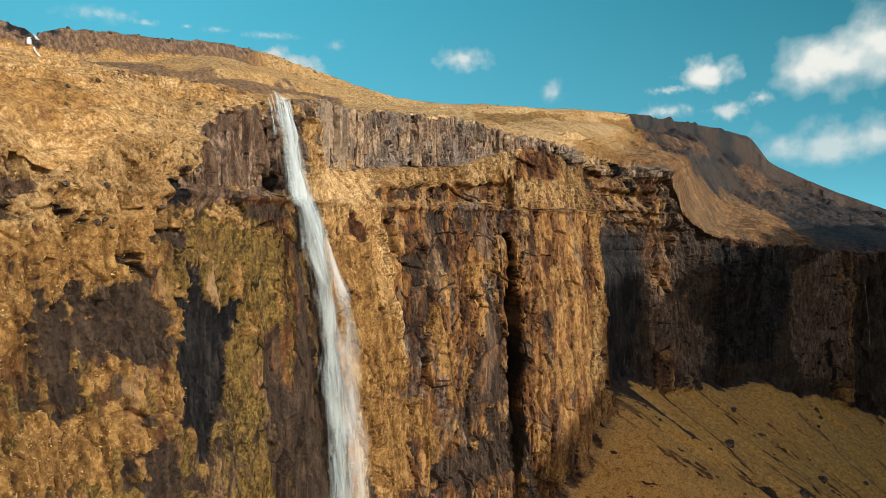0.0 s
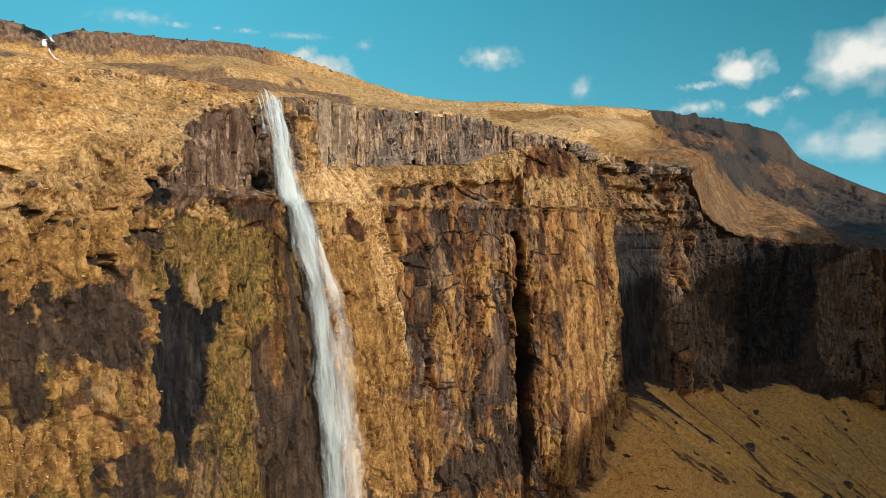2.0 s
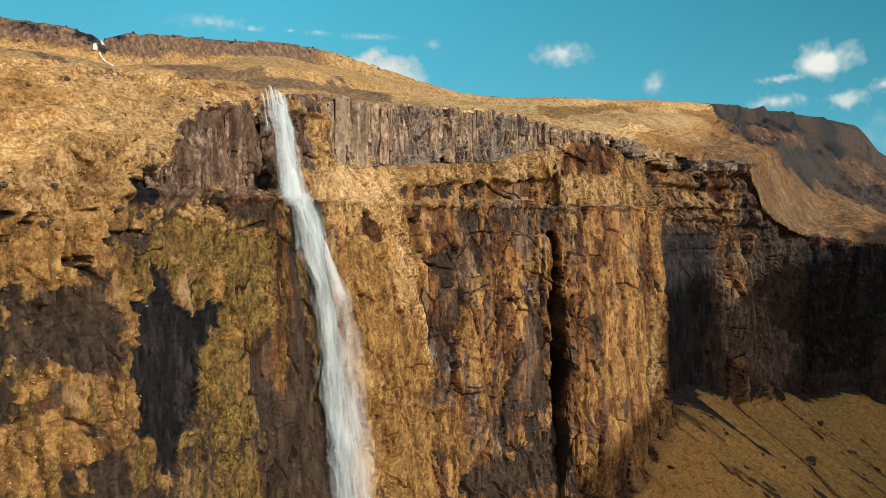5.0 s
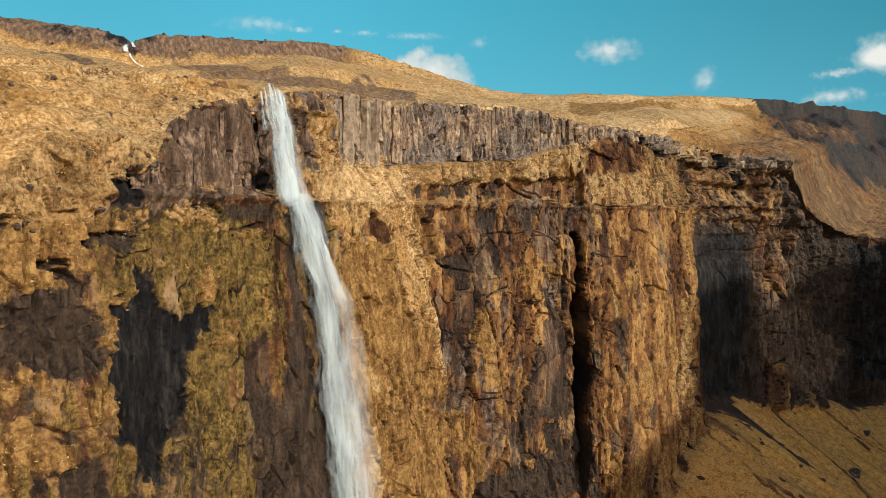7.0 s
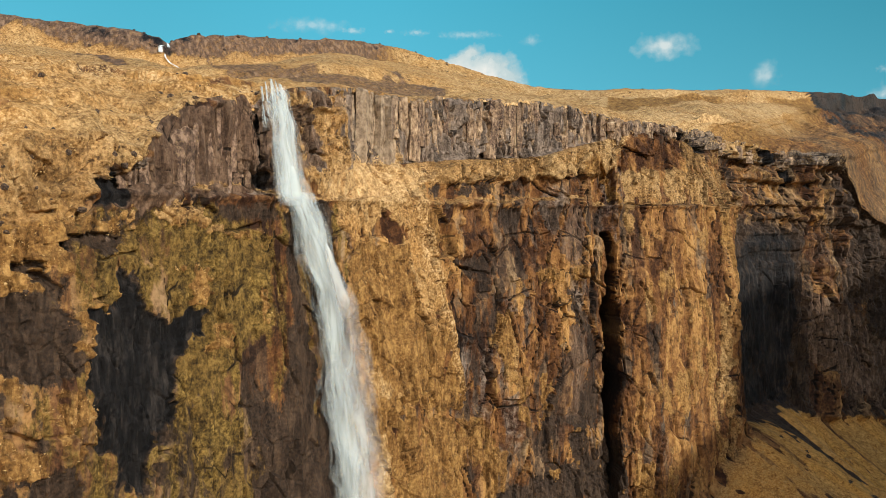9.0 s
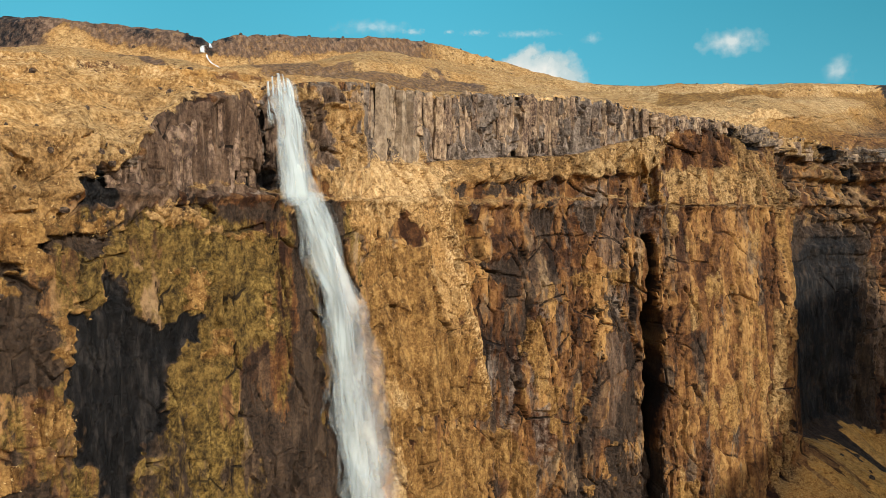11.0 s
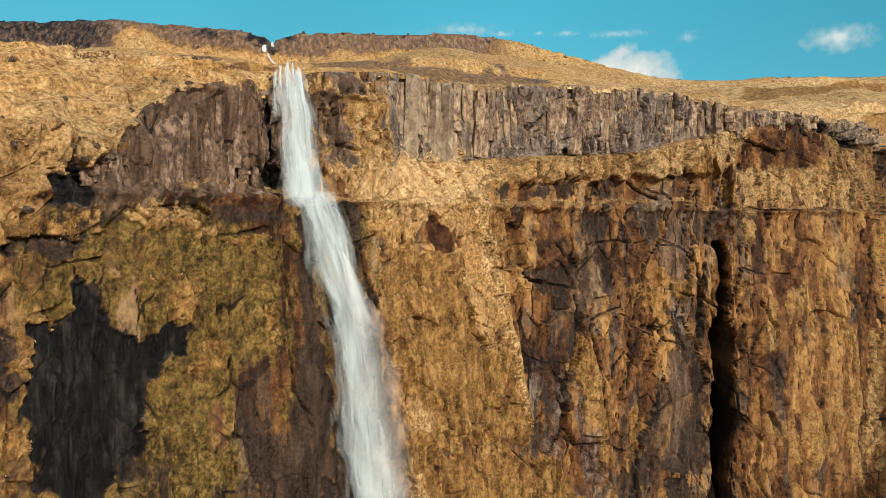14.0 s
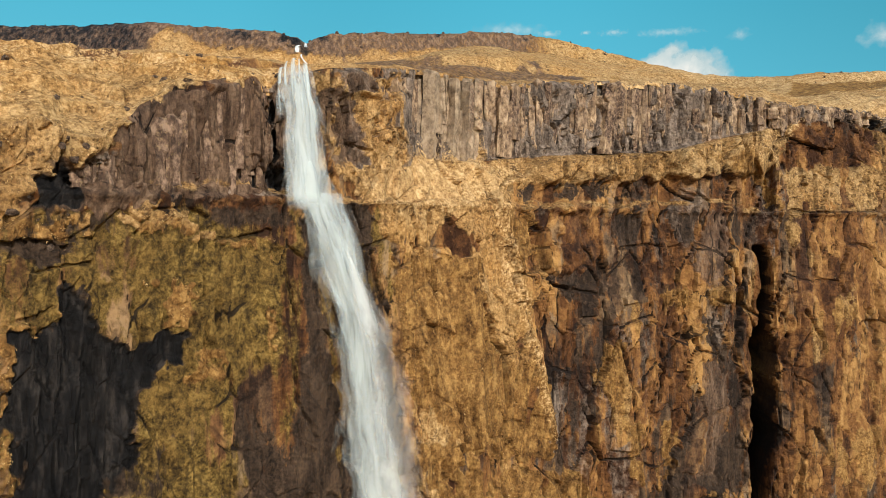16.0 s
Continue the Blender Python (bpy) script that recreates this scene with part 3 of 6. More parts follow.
dark_panel = region([(11.92, 52.6), (13.19, 53.8), (14.13, 54.2), (14.42, 49.5), (13.35, 49.0), (12.56, 50.0)],
                    [(12.37, 61.0), (12.71, 61.6), (13.05, 58.0), (12.37, 53.8)],
                    [(13.27, 61.1), (14.09, 59.8), (14.00, 52.9), (13.43, 52.1)],
                    [(14.23, 61.6), (14.80, 62.3), (14.75, 57.3), (14.28, 57.2)],
                    [(15.40, 62.2), (16.90, 62.9), (16.90, 57.0), (15.40, 56.2)],
                    [(14.95, 45.6), (15.81, 35.3), (15.78, 18.4), (14.18, 21.0), (14.13, 25.9), (14.80, 34.6)],
                    [(9.81, 32.3), (10.13, 32.5), (10.01, 28.1), (9.78, 28.7)],
                    [(12.56, 41.7), (13.05, 40.4), (13.05, 33.9), (12.71, 29.5)],
                    [(13.03, 46.7), (13.23, 46.4), (13.21, 35.7), (13.07, 40.4)])
maroon_panel = region([(14.90, 62.2), (15.37, 62.2), (15.31, 51.2), (15.03, 50.7), (14.47, 52.9)],
                      [(14.75, 39.7), (15.49, 37.4), (15.23, 21.1), (14.85, 22.6)])
# shadow below the turf lobes, painted as dark rock and carved in slightly
under_ledge_shade = region([(11.03, 65.7), (12.34, 65.7), (13.25, 67.1), (14.56, 68.0), (15.99, 68.0), (16.26, 64.4), (14.28, 63.8), (12.37, 63.3), (10.89, 62.5)])
red_scree = region([(17.45, 78.2), (17.95, 79.2), (19.37, 77.8), (19.04, 70.1), (17.68, 70.5), (17.22, 73.3)])
olive_band = region([(17.26, 70.0), (19.04, 69.9), (18.90, 63.2), (17.26, 64.2)])
low_grass = region([(1.91, 43.8), (2.40, 42.0), (2.89, 37.3), (2.82, 34.0), (1.83, 38.7)],
                  [(9.29, 29.5), (12.75, 25.6), (13.47, 15.6), (13.47, 5.1), (9.95, 14.2)])
low_dark_rock = region([(2.89, 36.8), (3.18, 36.7), (3.72, 33.8), (3.78, 31.4), (2.86, 33.9)],
                  [(2.26, 53.5), (2.98, 52.2), (3.76, 49.1), (3.70, 41.3), (2.89, 43.2), (2.30, 49.4)],
                  [(13.23, 11.8), (15.14, 13.6), (17.07, 9.2), (16.71, -1.0), (13.29, 6.0)])
side_columns = region([(2.20, 67.2), (2.46, 65.3), (2.62, 64.6), (2.56, 63.3), (2.20, 63.2)],
                      [(2.14, 62.4), (2.50, 63.0), (2.48, 61.4), (2.20, 61.0)])
pillar_face = region([(17.41, 61.0), (19.72, 62.1), (19.75, 41.9), (19.49, 25.6), (19.72, 14.9), (19.09, 0.8), (18.32, 7.5), (17.30, 16.1), (17.18, 34.6)])
# dark rock beside the pillar, with the corner's shade painted in
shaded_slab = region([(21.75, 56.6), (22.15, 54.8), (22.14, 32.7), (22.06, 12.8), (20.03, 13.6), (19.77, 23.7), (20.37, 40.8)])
pillar_turf = region([(17.37, 44.0), (18.35, 49.2), (18.51, 44.8), (17.68, 38.9)],
                     [(18.25, 26.5), (19.40, 31.5), (19.49, 26.7), (18.53, 18.6)],
                     [(17.49, 32.1), (18.12, 29.0), (18.32, 19.4), (17.83, 22.0)])
ledgy_rock = region([(7.50, 75.2), (8.56, 77.1), (9.24, 77.2), (9.21, 69.9), (8.98, 67.0), (8.31, 65.9), (7.99, 67.0), (7.79, 71.8)])
rock_turf = region([(8.50, 74.5), (9.18, 74.7), (9.21, 70.5), (8.60, 69.8)], [(9.18, 71.1), (9.95, 70.7), (10.16, 68.1), (9.35, 66.6)], [(8.02, 65.7), (9.01, 66.6), (9.13, 64.2), (8.21, 64.3)])
mottled_dark = region([(2.48, 53.3), (3.09, 53.1), (3.81, 49.5), (3.85, 44.9), (3.07, 47.3), (2.95, 45.5), (2.83, 47.1), (2.67, 46.1), (2.45, 48.1)],
                      [(2.41, 47.2), (2.67, 46.0), (2.71, 41.7), (2.42, 42.6), (2.40, 45.0)],
                      [(3.15, 50.0), (3.43, 50.7), (3.28, 42.4), (3.35, 39.2), (3.18, 38.4), (3.09, 42.8)],
                      [(2.91, 36.4), (3.50, 36.6), (3.81, 34.3), (4.17, 30.7), (2.91, 34.4)],
                      [(4.73, 43.8), (4.85, 39.5), (4.81, 32.4), (4.46, 32.1), (4.38, 34.1), (4.73, 39.1)],
                      [(13.25, 11.7), (14.09, 12.1), (16.71, 9.7), (17.45, 0.6), (13.01, 9.2)],
                      [(14.09, 23.1), (15.23, 22.3), (15.31, 15.2), (14.23, 19.1)],
                      [(9.35, 32.7), (9.87, 30.0), (10.01, 23.5), (9.63, 26.0)])
ochre_clumps = region([(2.69, 50.9), (2.94, 51.1), (2.91, 48.7), (2.74, 48.1)],
                      [(2.69, 44.6), (2.86, 47.2), (2.99, 46.1), (3.28, 45.2), (3.18, 42.7), (2.89, 43.6), (2.70, 43.2)],
                      [(3.46, 48.1), (3.81, 48.2), (3.92, 42.5), (3.98, 38.3), (3.46, 37.0), (3.41, 41.2)],
                      [(2.33, 41.5), (2.74, 40.9), (2.87, 38.2), (2.28, 37.8)],
                      [(3.03, 40.6), (3.30, 39.3), (3.43, 37.0), (2.92, 37.2), (2.82, 38.8)],
                      [(3.87, 51.0), (4.00, 51.4), (3.89, 48.4), (3.83, 49.0)],
                      [(13.91, 13.5), (15.11, 13.5), (15.05, 10.7), (14.13, 11.8)],
                      [(9.72, 36.5), (11.45, 41.9), (12.34, 37.1), (12.12, 27.5), (9.75, 31.3)],
                      [(9.81, 29.1), (12.60, 20.4), (12.64, 9.8), (10.01, 15.7)],
                      [(17.22, 11.2), (18.19, 10.8), (18.27, -0.2), (17.45, 0.6)])
# carved caves and a recess by the fall, their shade painted black
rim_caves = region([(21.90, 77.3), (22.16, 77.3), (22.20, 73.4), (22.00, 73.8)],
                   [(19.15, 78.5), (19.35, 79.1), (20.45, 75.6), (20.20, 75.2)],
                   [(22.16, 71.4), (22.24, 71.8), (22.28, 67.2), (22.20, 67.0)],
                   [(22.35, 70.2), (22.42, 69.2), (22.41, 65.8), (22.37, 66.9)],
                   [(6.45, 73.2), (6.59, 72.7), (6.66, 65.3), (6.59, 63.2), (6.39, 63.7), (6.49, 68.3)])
rim_pale = region([(20.51, 78.4), (21.90, 78.4), (21.95, 73.8), (21.44, 75.1)],
                  [(22.25, 65.7), (22.37, 64.4), (22.79, 57.5), (22.41, 56.5)],
                  [(21.63, 70.1), (21.90, 67.8), (22.15, 57.3), (22.09, 56.8), (21.66, 65.4)])
pillar_streaks = region([(17.14, 61.4), (17.91, 57.9), (17.79, 52.4), (17.33, 53.4)],
                        [(18.61, 48.1), (19.09, 44.5), (19.43, 39.3), (18.93, 41.0)],
                        [(17.72, 45.2), (18.66, 39.8), (18.51, 39.2), (17.68, 43.6)],
                        [(19.15, 57.5), (20.26, 55.1), (19.95, 48.9), (19.26, 51.6)],
                        [(20.26, 49.7), (21.49, 47.3), (21.35, 39.6), (20.09, 42.3)],
                        [(17.49, 37.5), (17.83, 35.3), (17.68, 30.0), (17.37, 31.2)],
                        [(18.64, 35.3), (19.21, 33.6), (19.26, 23.9), (18.69, 27.4)])
# far corner: sunlit buttresses painted lighter over red rock, shaded recess painted darker
far_red_lit = region([(26.86, 38.5), (27.55, 47.5), (27.67, 20.8), (27.57, -5.2), (27.04, -2.6), (26.73, 21.8)],
                 [(22.20, 40.6), (22.84, 34.9), (25.07, 16.2), (24.20, 1.3), (22.79, 12.3), (22.26, 23.5)])
far_recess_shade = region([(25.01, 50.9), (26.86, 48.0), (26.66, 22.0), (26.37, 4.8), (25.22, 6.3), (25.11, 29.1)])
cracks = fissures([
    ([(5.54, 57.9), (5.92, 58.3), (6.39, 58.8)], 0.35, 0.9),
    ([(4.07, 55.5), (4.23, 55.9), (4.46, 56.1)], 0.30, 0.8),
    ([(3.98, 51.8), (4.08, 51.9), (4.19, 52.6)], 0.30, 0.8),
    ([(6.62, 55.4), (6.72, 53.1), (6.86, 50.1)], 0.30, 0.9),
    ([(6.76, 45.7), (6.82, 41.5), (7.13, 37.3)], 0.35, 1.0),
    ([(14.28, 43.6), (13.89, 39.9), (13.85, 34.1)], 0.40, 1.2),
    ([(14.71, 35.2), (14.61, 32.8), (14.47, 29.7)], 0.40, 1.2),
    ([(15.14, 45.3), (15.05, 42.1), (15.28, 39.2)], 0.35, 1.0),
    ([(17.41, 62.5), (17.75, 62.1), (18.82, 62.4)], 0.45, 1.2),
    ([(17.52, 46.8), (17.83, 42.4)], 0.50, 1.4),
    ([(18.72, 46.3), (18.82, 42.6)], 0.50, 1.4),
    ([(17.68, 28.7), (17.83, 26.3)], 0.60, 1.5),
    ([(12.86, 56.6), (13.17, 51.4), (13.23, 46.4), (13.23, 40.5)], 0.40, 1.2),
    ([(11.98, 51.8), (12.64, 50.7), (13.15, 49.7)], 0.40, 1.0),
    ([(13.35, 56.2), (13.72, 57.0), (14.13, 56.4)], 0.40, 1.0),
    ([(8.31, 57.0), (8.47, 53.1), (8.66, 49.2)], 0.50, 1.4),
    ([(10.97, 45.8), (11.23, 44.8), (11.42, 41.2)], 0.35, 1.0),
    ([(20.06, 55.6), (19.98, 51.1), (19.75, 44.5)], 0.60, 1.6),
    ([(18.69, 46.4), (18.64, 41.4)], 0.60, 1.4),
    ([(18.32, 19.4), (18.48, 9.3)], 0.50, 1.4),
])
mottled_dark = mottled_dark * step(0.2, -0.06, fbm(SS / 2.0, Zc / 2.2, Zc * 0, 5, 661))
bare = np.maximum.reduce([black_hollow, wet_brown, 0.6 * dark_belt_rock, left_columns, black_niche, rim_caves, 0.7 * mottled_dark, far_recess_shade, dark_panel, maroon_panel, red_scree, 0.35 * low_dark_rock, side_columns, shaded_slab])
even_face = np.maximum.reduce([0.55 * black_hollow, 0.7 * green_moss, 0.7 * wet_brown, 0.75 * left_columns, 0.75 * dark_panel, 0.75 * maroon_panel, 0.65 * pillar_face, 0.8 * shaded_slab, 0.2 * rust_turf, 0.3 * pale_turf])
jt, jt2, joint_e = cells(SS / 2.3 + 0.45 * wob, Zc / 21.0 + 0.4 * vnoise(SS / 2.3, Zc * 0, Zc * 0, 612), 611, 0.9)
joint = (1 - step(0.015, 0.06, joint_e)) * step(-0.25, 0.1, fbm(SS / 8, Zc / 12, Zc * 0, 3, 613))
D = rocky * (1.8 * ribs + (1 - even_face) * ((0.55 * fa + 0.9 * fa_t) * step(0.0, 0.1, fa_e) + (0.3 * fb + 0.55 * fb_t) * step(0.0, 0.12, fb_e)) + 0.14 * rough + planar * (1 - 0.6 * even_face) * ((1.2 * fp + 1.6 * fp_t) * step(0.0, 0.07, fp_e) - 0.5 * (1 - step(0.01, 0.04, fp_e))) - (1 - even_face) * (1.3 * (1 - 0.7 * planar) * step(0.6, 0.85, crackle) + 0.4 * (1 - step(0.02, 0.08, fa_e))))
ledges = vnoise(Zc / 1.5 + 0.5 * torn, SS / 9, Zc * 0, 641)
D += rocky * ledgy_rock * (0.8 * np.sign(ledges) * np.abs(ledges) ** 0.6 + 0.9 * fb + 1.2 * fb_t)
D -= rocky * (0.55 * joint * (1 - 0.5 * even_face) * planar + cracks + 0.45 * dark_panel + 0.3 * maroon_panel + 0.9 * black_niche + 2.2 * rim_caves + 0.5 * under_ledge_shade + 0.35 * mottled_dark)
butt = fbm(SS / 19, Zc / 90, Zc * 0, 3, 77)
D -= rocky * 5.0 * bump(KK, 21.2, 0.55) * (0.15 + 0.85 * step(63, 55, Zc))
D += rocky * far_wall * (9.0 * butt * step(21.8, 23.0, KK) + 2.4 * fbm(SS / 5, Zc / 22, Zc * 0, 4, 78) - 3.0 * step(0.35, 0.8, fbm(SS / 13, Zc / 60, Zc * 0, 3, 79, ridged=True)))
layered = step(20.6, 21.2, KK) * step(24.4, 23.9, KK) * step(42, 50, Zc)
beds = vnoise(Zc / 1.7 + 0.4 * vnoise(SS / 6, Zc / 5, Zc * 0, 451), SS / 25, Zc * 0, 452)
D += rocky * layered * 1.3 * np.sign(beds) * np.abs(beds) ** 0.5
gully_lines = fbm(SS / 7 + 0.02 * Zc, Zc / 60, Zc * 0, 3, 83, ridged=True)
D += on_talus * (0.9 * fbm(SS / 7, Zc / 7, Zc * 0, 5, 81) - 1.6 * step(0.5, 0.85, gully_lines + 0.3 * fbm(SS / 5, Zc / 9, Zc * 0, 3, 84)))
# clumps of turf stand out from the rock
left = step(9.3, 8.6, KK)
mid = step(9.0, 9.8, KK) * step(20.6, 20.0, KK)
tall = 1.0 + 3.2 * mid
h1, h2 = fbm(SS / 2.6, Zc / (2.9 * tall), Zc * 0, 5, 101), fbm(SS / 0.9, Zc / (1.0 * tall), Zc * 0 + 5, 4, 111)
n1, n2, n3 = fbm(SS / 6, Zc / 10, Zc * 0, 5, 105), fbm(SS / 3, Zc / 11, Zc * 0, 5, 115), fbm(SS / 13, Zc / 18, Zc * 0, 4, 121)
h = h1 + 0.35 * h2
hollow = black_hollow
slope_left = left * step(5.1, 4.3, KK + 0.35 * n3) * step(56, 61, Zc + 3 * n1 + np.maximum(4.6 * (4.3 - KK), 0))
slope_band = step(LEDGE - 0.5, LEDGE + 0.5, Zc) * step(CFOOT + 0.8, CFOOT - 0.8, Zc) * step(9.3, 10.0, KK) * step(20.5, 19.5, KK)
turf_low = left * step(4.3, 3.3, KK + 0.5 * n2 + 0.6 * n1) * step(60, 54, Zc)
foot_mid = mid * step(34, 16, Zc + 6 * n3)
dark_belt = step(2.0, 2.4, KK) * step(4.1, 3.7, KK) * np.exp(-((Zc + 2 * n1 - 50.5) / 5.0) ** 4)
rib_k = np.interp(Zc, [28, 40, 52, 56, 66, 68], [12.3, 11.75, 11.25, 11.15, 10.9, 10.5])
rib = bump(KK, rib_k, 0.2 + 0.05 * n2) * step(22, 34, Zc) * step(70, 67, Zc)
# slab: darker tint that paints the corner's shade on the rock
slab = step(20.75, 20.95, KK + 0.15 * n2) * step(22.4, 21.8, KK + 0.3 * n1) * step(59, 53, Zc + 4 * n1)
red_slope = step(16.5, 16.9, KK + 0.05 * (74 - Zc)) * step(20.2, 19.5, KK) * step(67.5, 70.5, Zc + 2 * n1)
pillar = step(16.7, 18.4, KK + 0.5 * n2) * step(20.9, 20.5, KK) * step(70, 67, Zc + 2 * n1)
pale_slope = step(72, 68, Zc + 2 * n1) * step(8.3, 8.8, KK) * step(11.2, 10.8, KK) * step(57, 62, Zc + 3 * n1) * (1 - step(0.1, 0.5, n2))
chance = -0.18 * left - 0.16 * mid + planar * mid * (0.3 * (pan2 - 0.5) - 0.25 * (pan - 0.5)) + 0.78 * slope_left + 0.6 * bump(KK, 9.6, 1.0) * step(56, 62, Zc) * step(73, 68, Zc + 2 * n1) - 0.25 * left * step(4.2, 5.4, KK + 0.8 * n1) * step(60, 57, Zc) - 0.22 * left * (1 - slope_left) * step(61, 57, Zc) + 0.28 * slope_band + 0.4 * turf_low + 0.25 * h2 * left * step(62, 58, Zc) - 0.24 * dark_belt + 0.75 * rib + 0.3 * step(8.5, 9.0, KK) * step(11.8, 11.2, KK) + 0.22 * foot_mid + 0.12 * slope_band * (Zc - 66) * 0.5 + (1.0 - 1.2 * step(0.55, 0.75, gully_lines + 0.4 * n2) - 0.8 * step(0.45, 0.6, fbm(SS / 1.8, Zc / 1.4, Zc * 0, 3, 651))) * on_talus - (0.75 - 0.3 * layered * step(0.1, 0.5, beds)) * far_wall * rocky - 0.15 + 0.3 * n3 + 0.12 * step(17.3, 17.8, KK) * mid
pits = fbm(SS / 3.2, Zc / 2.2, Zc * 0, 4, 473)
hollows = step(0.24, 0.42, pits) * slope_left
low_dark = left * step(2.8, 3.5, KK + 0.4 * n1) * step(43, 35, Zc + 5 * n1)
chance = chance - 0.35 * low_dark - 0.25 * slope_left * step(0.05, 0.4, n1)
lobes = np.abs(np.sin(np.pi * (SS + 1.5 * ledge_wave) / 4.6)) ** 0.6
lobe_foot = LEDGE + 0.9 + (CFOOT - LEDGE) * (0.34 + 0.25 * (1 - lobes)) + 0.8 * n2
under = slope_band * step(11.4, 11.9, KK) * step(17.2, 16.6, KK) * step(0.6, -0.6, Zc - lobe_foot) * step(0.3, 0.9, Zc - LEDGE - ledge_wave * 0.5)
chance = chance + 0.5 * slope_band * step(11.4, 11.9, KK) * step(17.0, 16.4, KK) * step(-0.3, 0.8, Zc - lobe_foot) - 0.4 * under - 0.6 * hollows
chance = chance - 0.9 * step(0.3, 0.6, hollow) + 0.08 * pillar - 0.6 * red_slope - 0.25 * mid * step(24, 14, Zc + 4 * n1) + 0.7 * pale_slope + 0.5 * left * step(6.6, 6.0, KK) * step(-3.0, -0.5, Zc - RZ + 1.5 * n2)
upper_bend = step(56, 61, Zc + 2 * n1) * step(23.0, 22.4, KK + 0.3 * n2) * far_wall
chance = chance + 0.55 * upper_bend + 0.3 * ledgy_rock * step(-0.1, 0.3, n1) + 0.25 * olive_band + 0.9 * np.maximum.reduce([tan_tufts, 0.65 * ochre_clumps, 0.38 * pillar_streaks, 0.8 * rock_turf, pale_turf, 0.75 * rust_turf, 0.6 * low_grass, 0.6 * pillar_turf]) - 0.8 * bare - 0.16 * mid * (1 - slope_band) - 0.3 * pillar_face - 0.12 * green_moss - 0.35 * under_ledge_shade
turf = step(-0.34, 0.3, h + chance + 0.02 - 0.14 * left * (1 - slope_left) * step(61, 57, Zc))
columns_top = np.interp(K, [4.25, 4.6, 5.0, 5.5, 6.0, 6.6, 7], [63.5, 66, 69.5, 71.7, 74.2, 75.5, 76])
columns_left = step(4.25, 4.4, KK) * step(7.5, 7.2, KK) * step(0.8, -0.4, Zc - columns_top + 1.2 * n2)
band = step(-0.3, 0.3, Zc - CFOOT) * step(23.6, 23.2, KK) * np.maximum(columns_left, step(8.7, 9.7, KK + 0.35 * n2))
turf = turf * (1 - 0.9 * band * (1 - 0.8 * left * step(-3.0, -1.0, Zc - RZ + 1.5 * n2)))
D += 0.4 * turf * (0.8 + 0.25 * np.abs(h2)) * rocky
D += slope_left * (1.3 * fbm(SS / 6, Zc / 4.5, Zc * 0, 3, 471) + 0.35 * np.abs(h1)) - 1.1 * hollows
flute, flute2, flute_e = cells(SS / (1.35 - 0.6 * left), Zc / 16.0, 521, 0.8)
lump, lump_t, lump_e = facets(SS / 3.4, Zc / 4.5, 531)
rim_right = band * step(18.6, 19.2, KK)
D += rim_right * (1.6 * lump + 2.2 * lump_t + 0.9 - 0.8 * (1 - step(0.02, 0.12, lump_e))) - 4.5 * rim_right * (patch(KK, Zc - CFOOT, 19.75, 0.6, 0.16, 1.9) + patch(KK, Zc - CFOOT, 21.0, 1.2, 0.13, 2.2))
slabs, slabs_t, slabs_e = facets(SS / (1.7 - 0.5 * left), Zc / 9.0, 541)
D += band * ((1.0 * slabs + 1.3 * slabs_t) * step(0.0, 0.12, slabs_e) + 0.5 * (flute - 0.5) - 0.45 * (1 - step(0.01, 0.08, slabs_e)) - 0.2)
# the strata: small ledges that run along the wall
for height, out in ((57.5, 0.5), (51.0, 0.35), (46.0, 0.3)):
    D += rocky * out * (1 - step(height - 0.3, height + 0.3, Zc + 0.8 * vnoise(SS / 12, SS * 0, SS * 0, int(height)))) * (0.5 + 0.5 * vnoise(SS / 16, SS * 0 + 4, SS * 0, int(height)))
D += 0.5 * bump(Zc, LEDGE - 0.4, 0.5) * rocky
# the deep cleft beside the pillar, and lesser ones
xs = knots[16] + (knots[17] - knots[16]) * 0.35
wide = 0.85 + 0.3 * vnoise(Zc / 2.5, Zc * 0, Zc * 0, 433) + 0.9 * step(43.5, 41.5, Zc) - 0.9 * step(26, 14, Zc)
xs = xs + 0.7 * step(44, 39, Zc) - 1.0 * step(28, 18, Zc)
cleft_in = 10.0 * np.exp(-(np.abs(SS - xs - 0.5 * np.sin(Zc / 6) - 0.6 * vnoise(Zc / 3, Zc * 0, Zc * 0, 431) ) / wide) ** 4) * step(57, 55.5, Zc) * step(2, 14, Zc)
D -= 2.2 * np.exp(-(np.abs(SS - knots[17] + 1.2) / 0.8) ** 4) * step(60, 64, Zc) * step(73, 68, Zc)
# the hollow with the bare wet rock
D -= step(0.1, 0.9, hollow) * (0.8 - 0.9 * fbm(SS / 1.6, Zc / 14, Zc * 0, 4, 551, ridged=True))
# ribs of turf to the right of the fall
D += 1.6 * rib + 2.0 * lobes * slope_band * step(11, 12, KK) * step(17.2, 16.6, KK) * step(-0.4, 0.6, Zc - lobe_foot)
D = D * (1 - 0.45 * slab)
D += 1.5 * bump(KK, 10.2, 0.3) * step(72, 66, Zc)
# caves at the foot in the dark corner
D -= 5.0 * patch(KK, Zc, 25.3, -1.5, 0.22, 4.5) + 4.0 * patch(KK, Zc, 20.75, 17.0, 0.18, 6.0)
D *= step(-0.0, 0.05, np.concatenate([np.ones((low_rows, 1)), 1 - v * 0.0]))
fade = np.concatenate([np.ones((low_rows, 1)), 1 - 0.75 * step(0.985, 1.0, v)])
D *= fade
out = D + talus_over * 1.55
Xc, Yc = bx + NX * out - 0.3 * cleft_in, by + NY * out + cleft_in
Zc2 = Zc + on_talus * 0.25 * fbm(SS / 1.3, Zc / 1.3, Zc * 0, 3, 91)

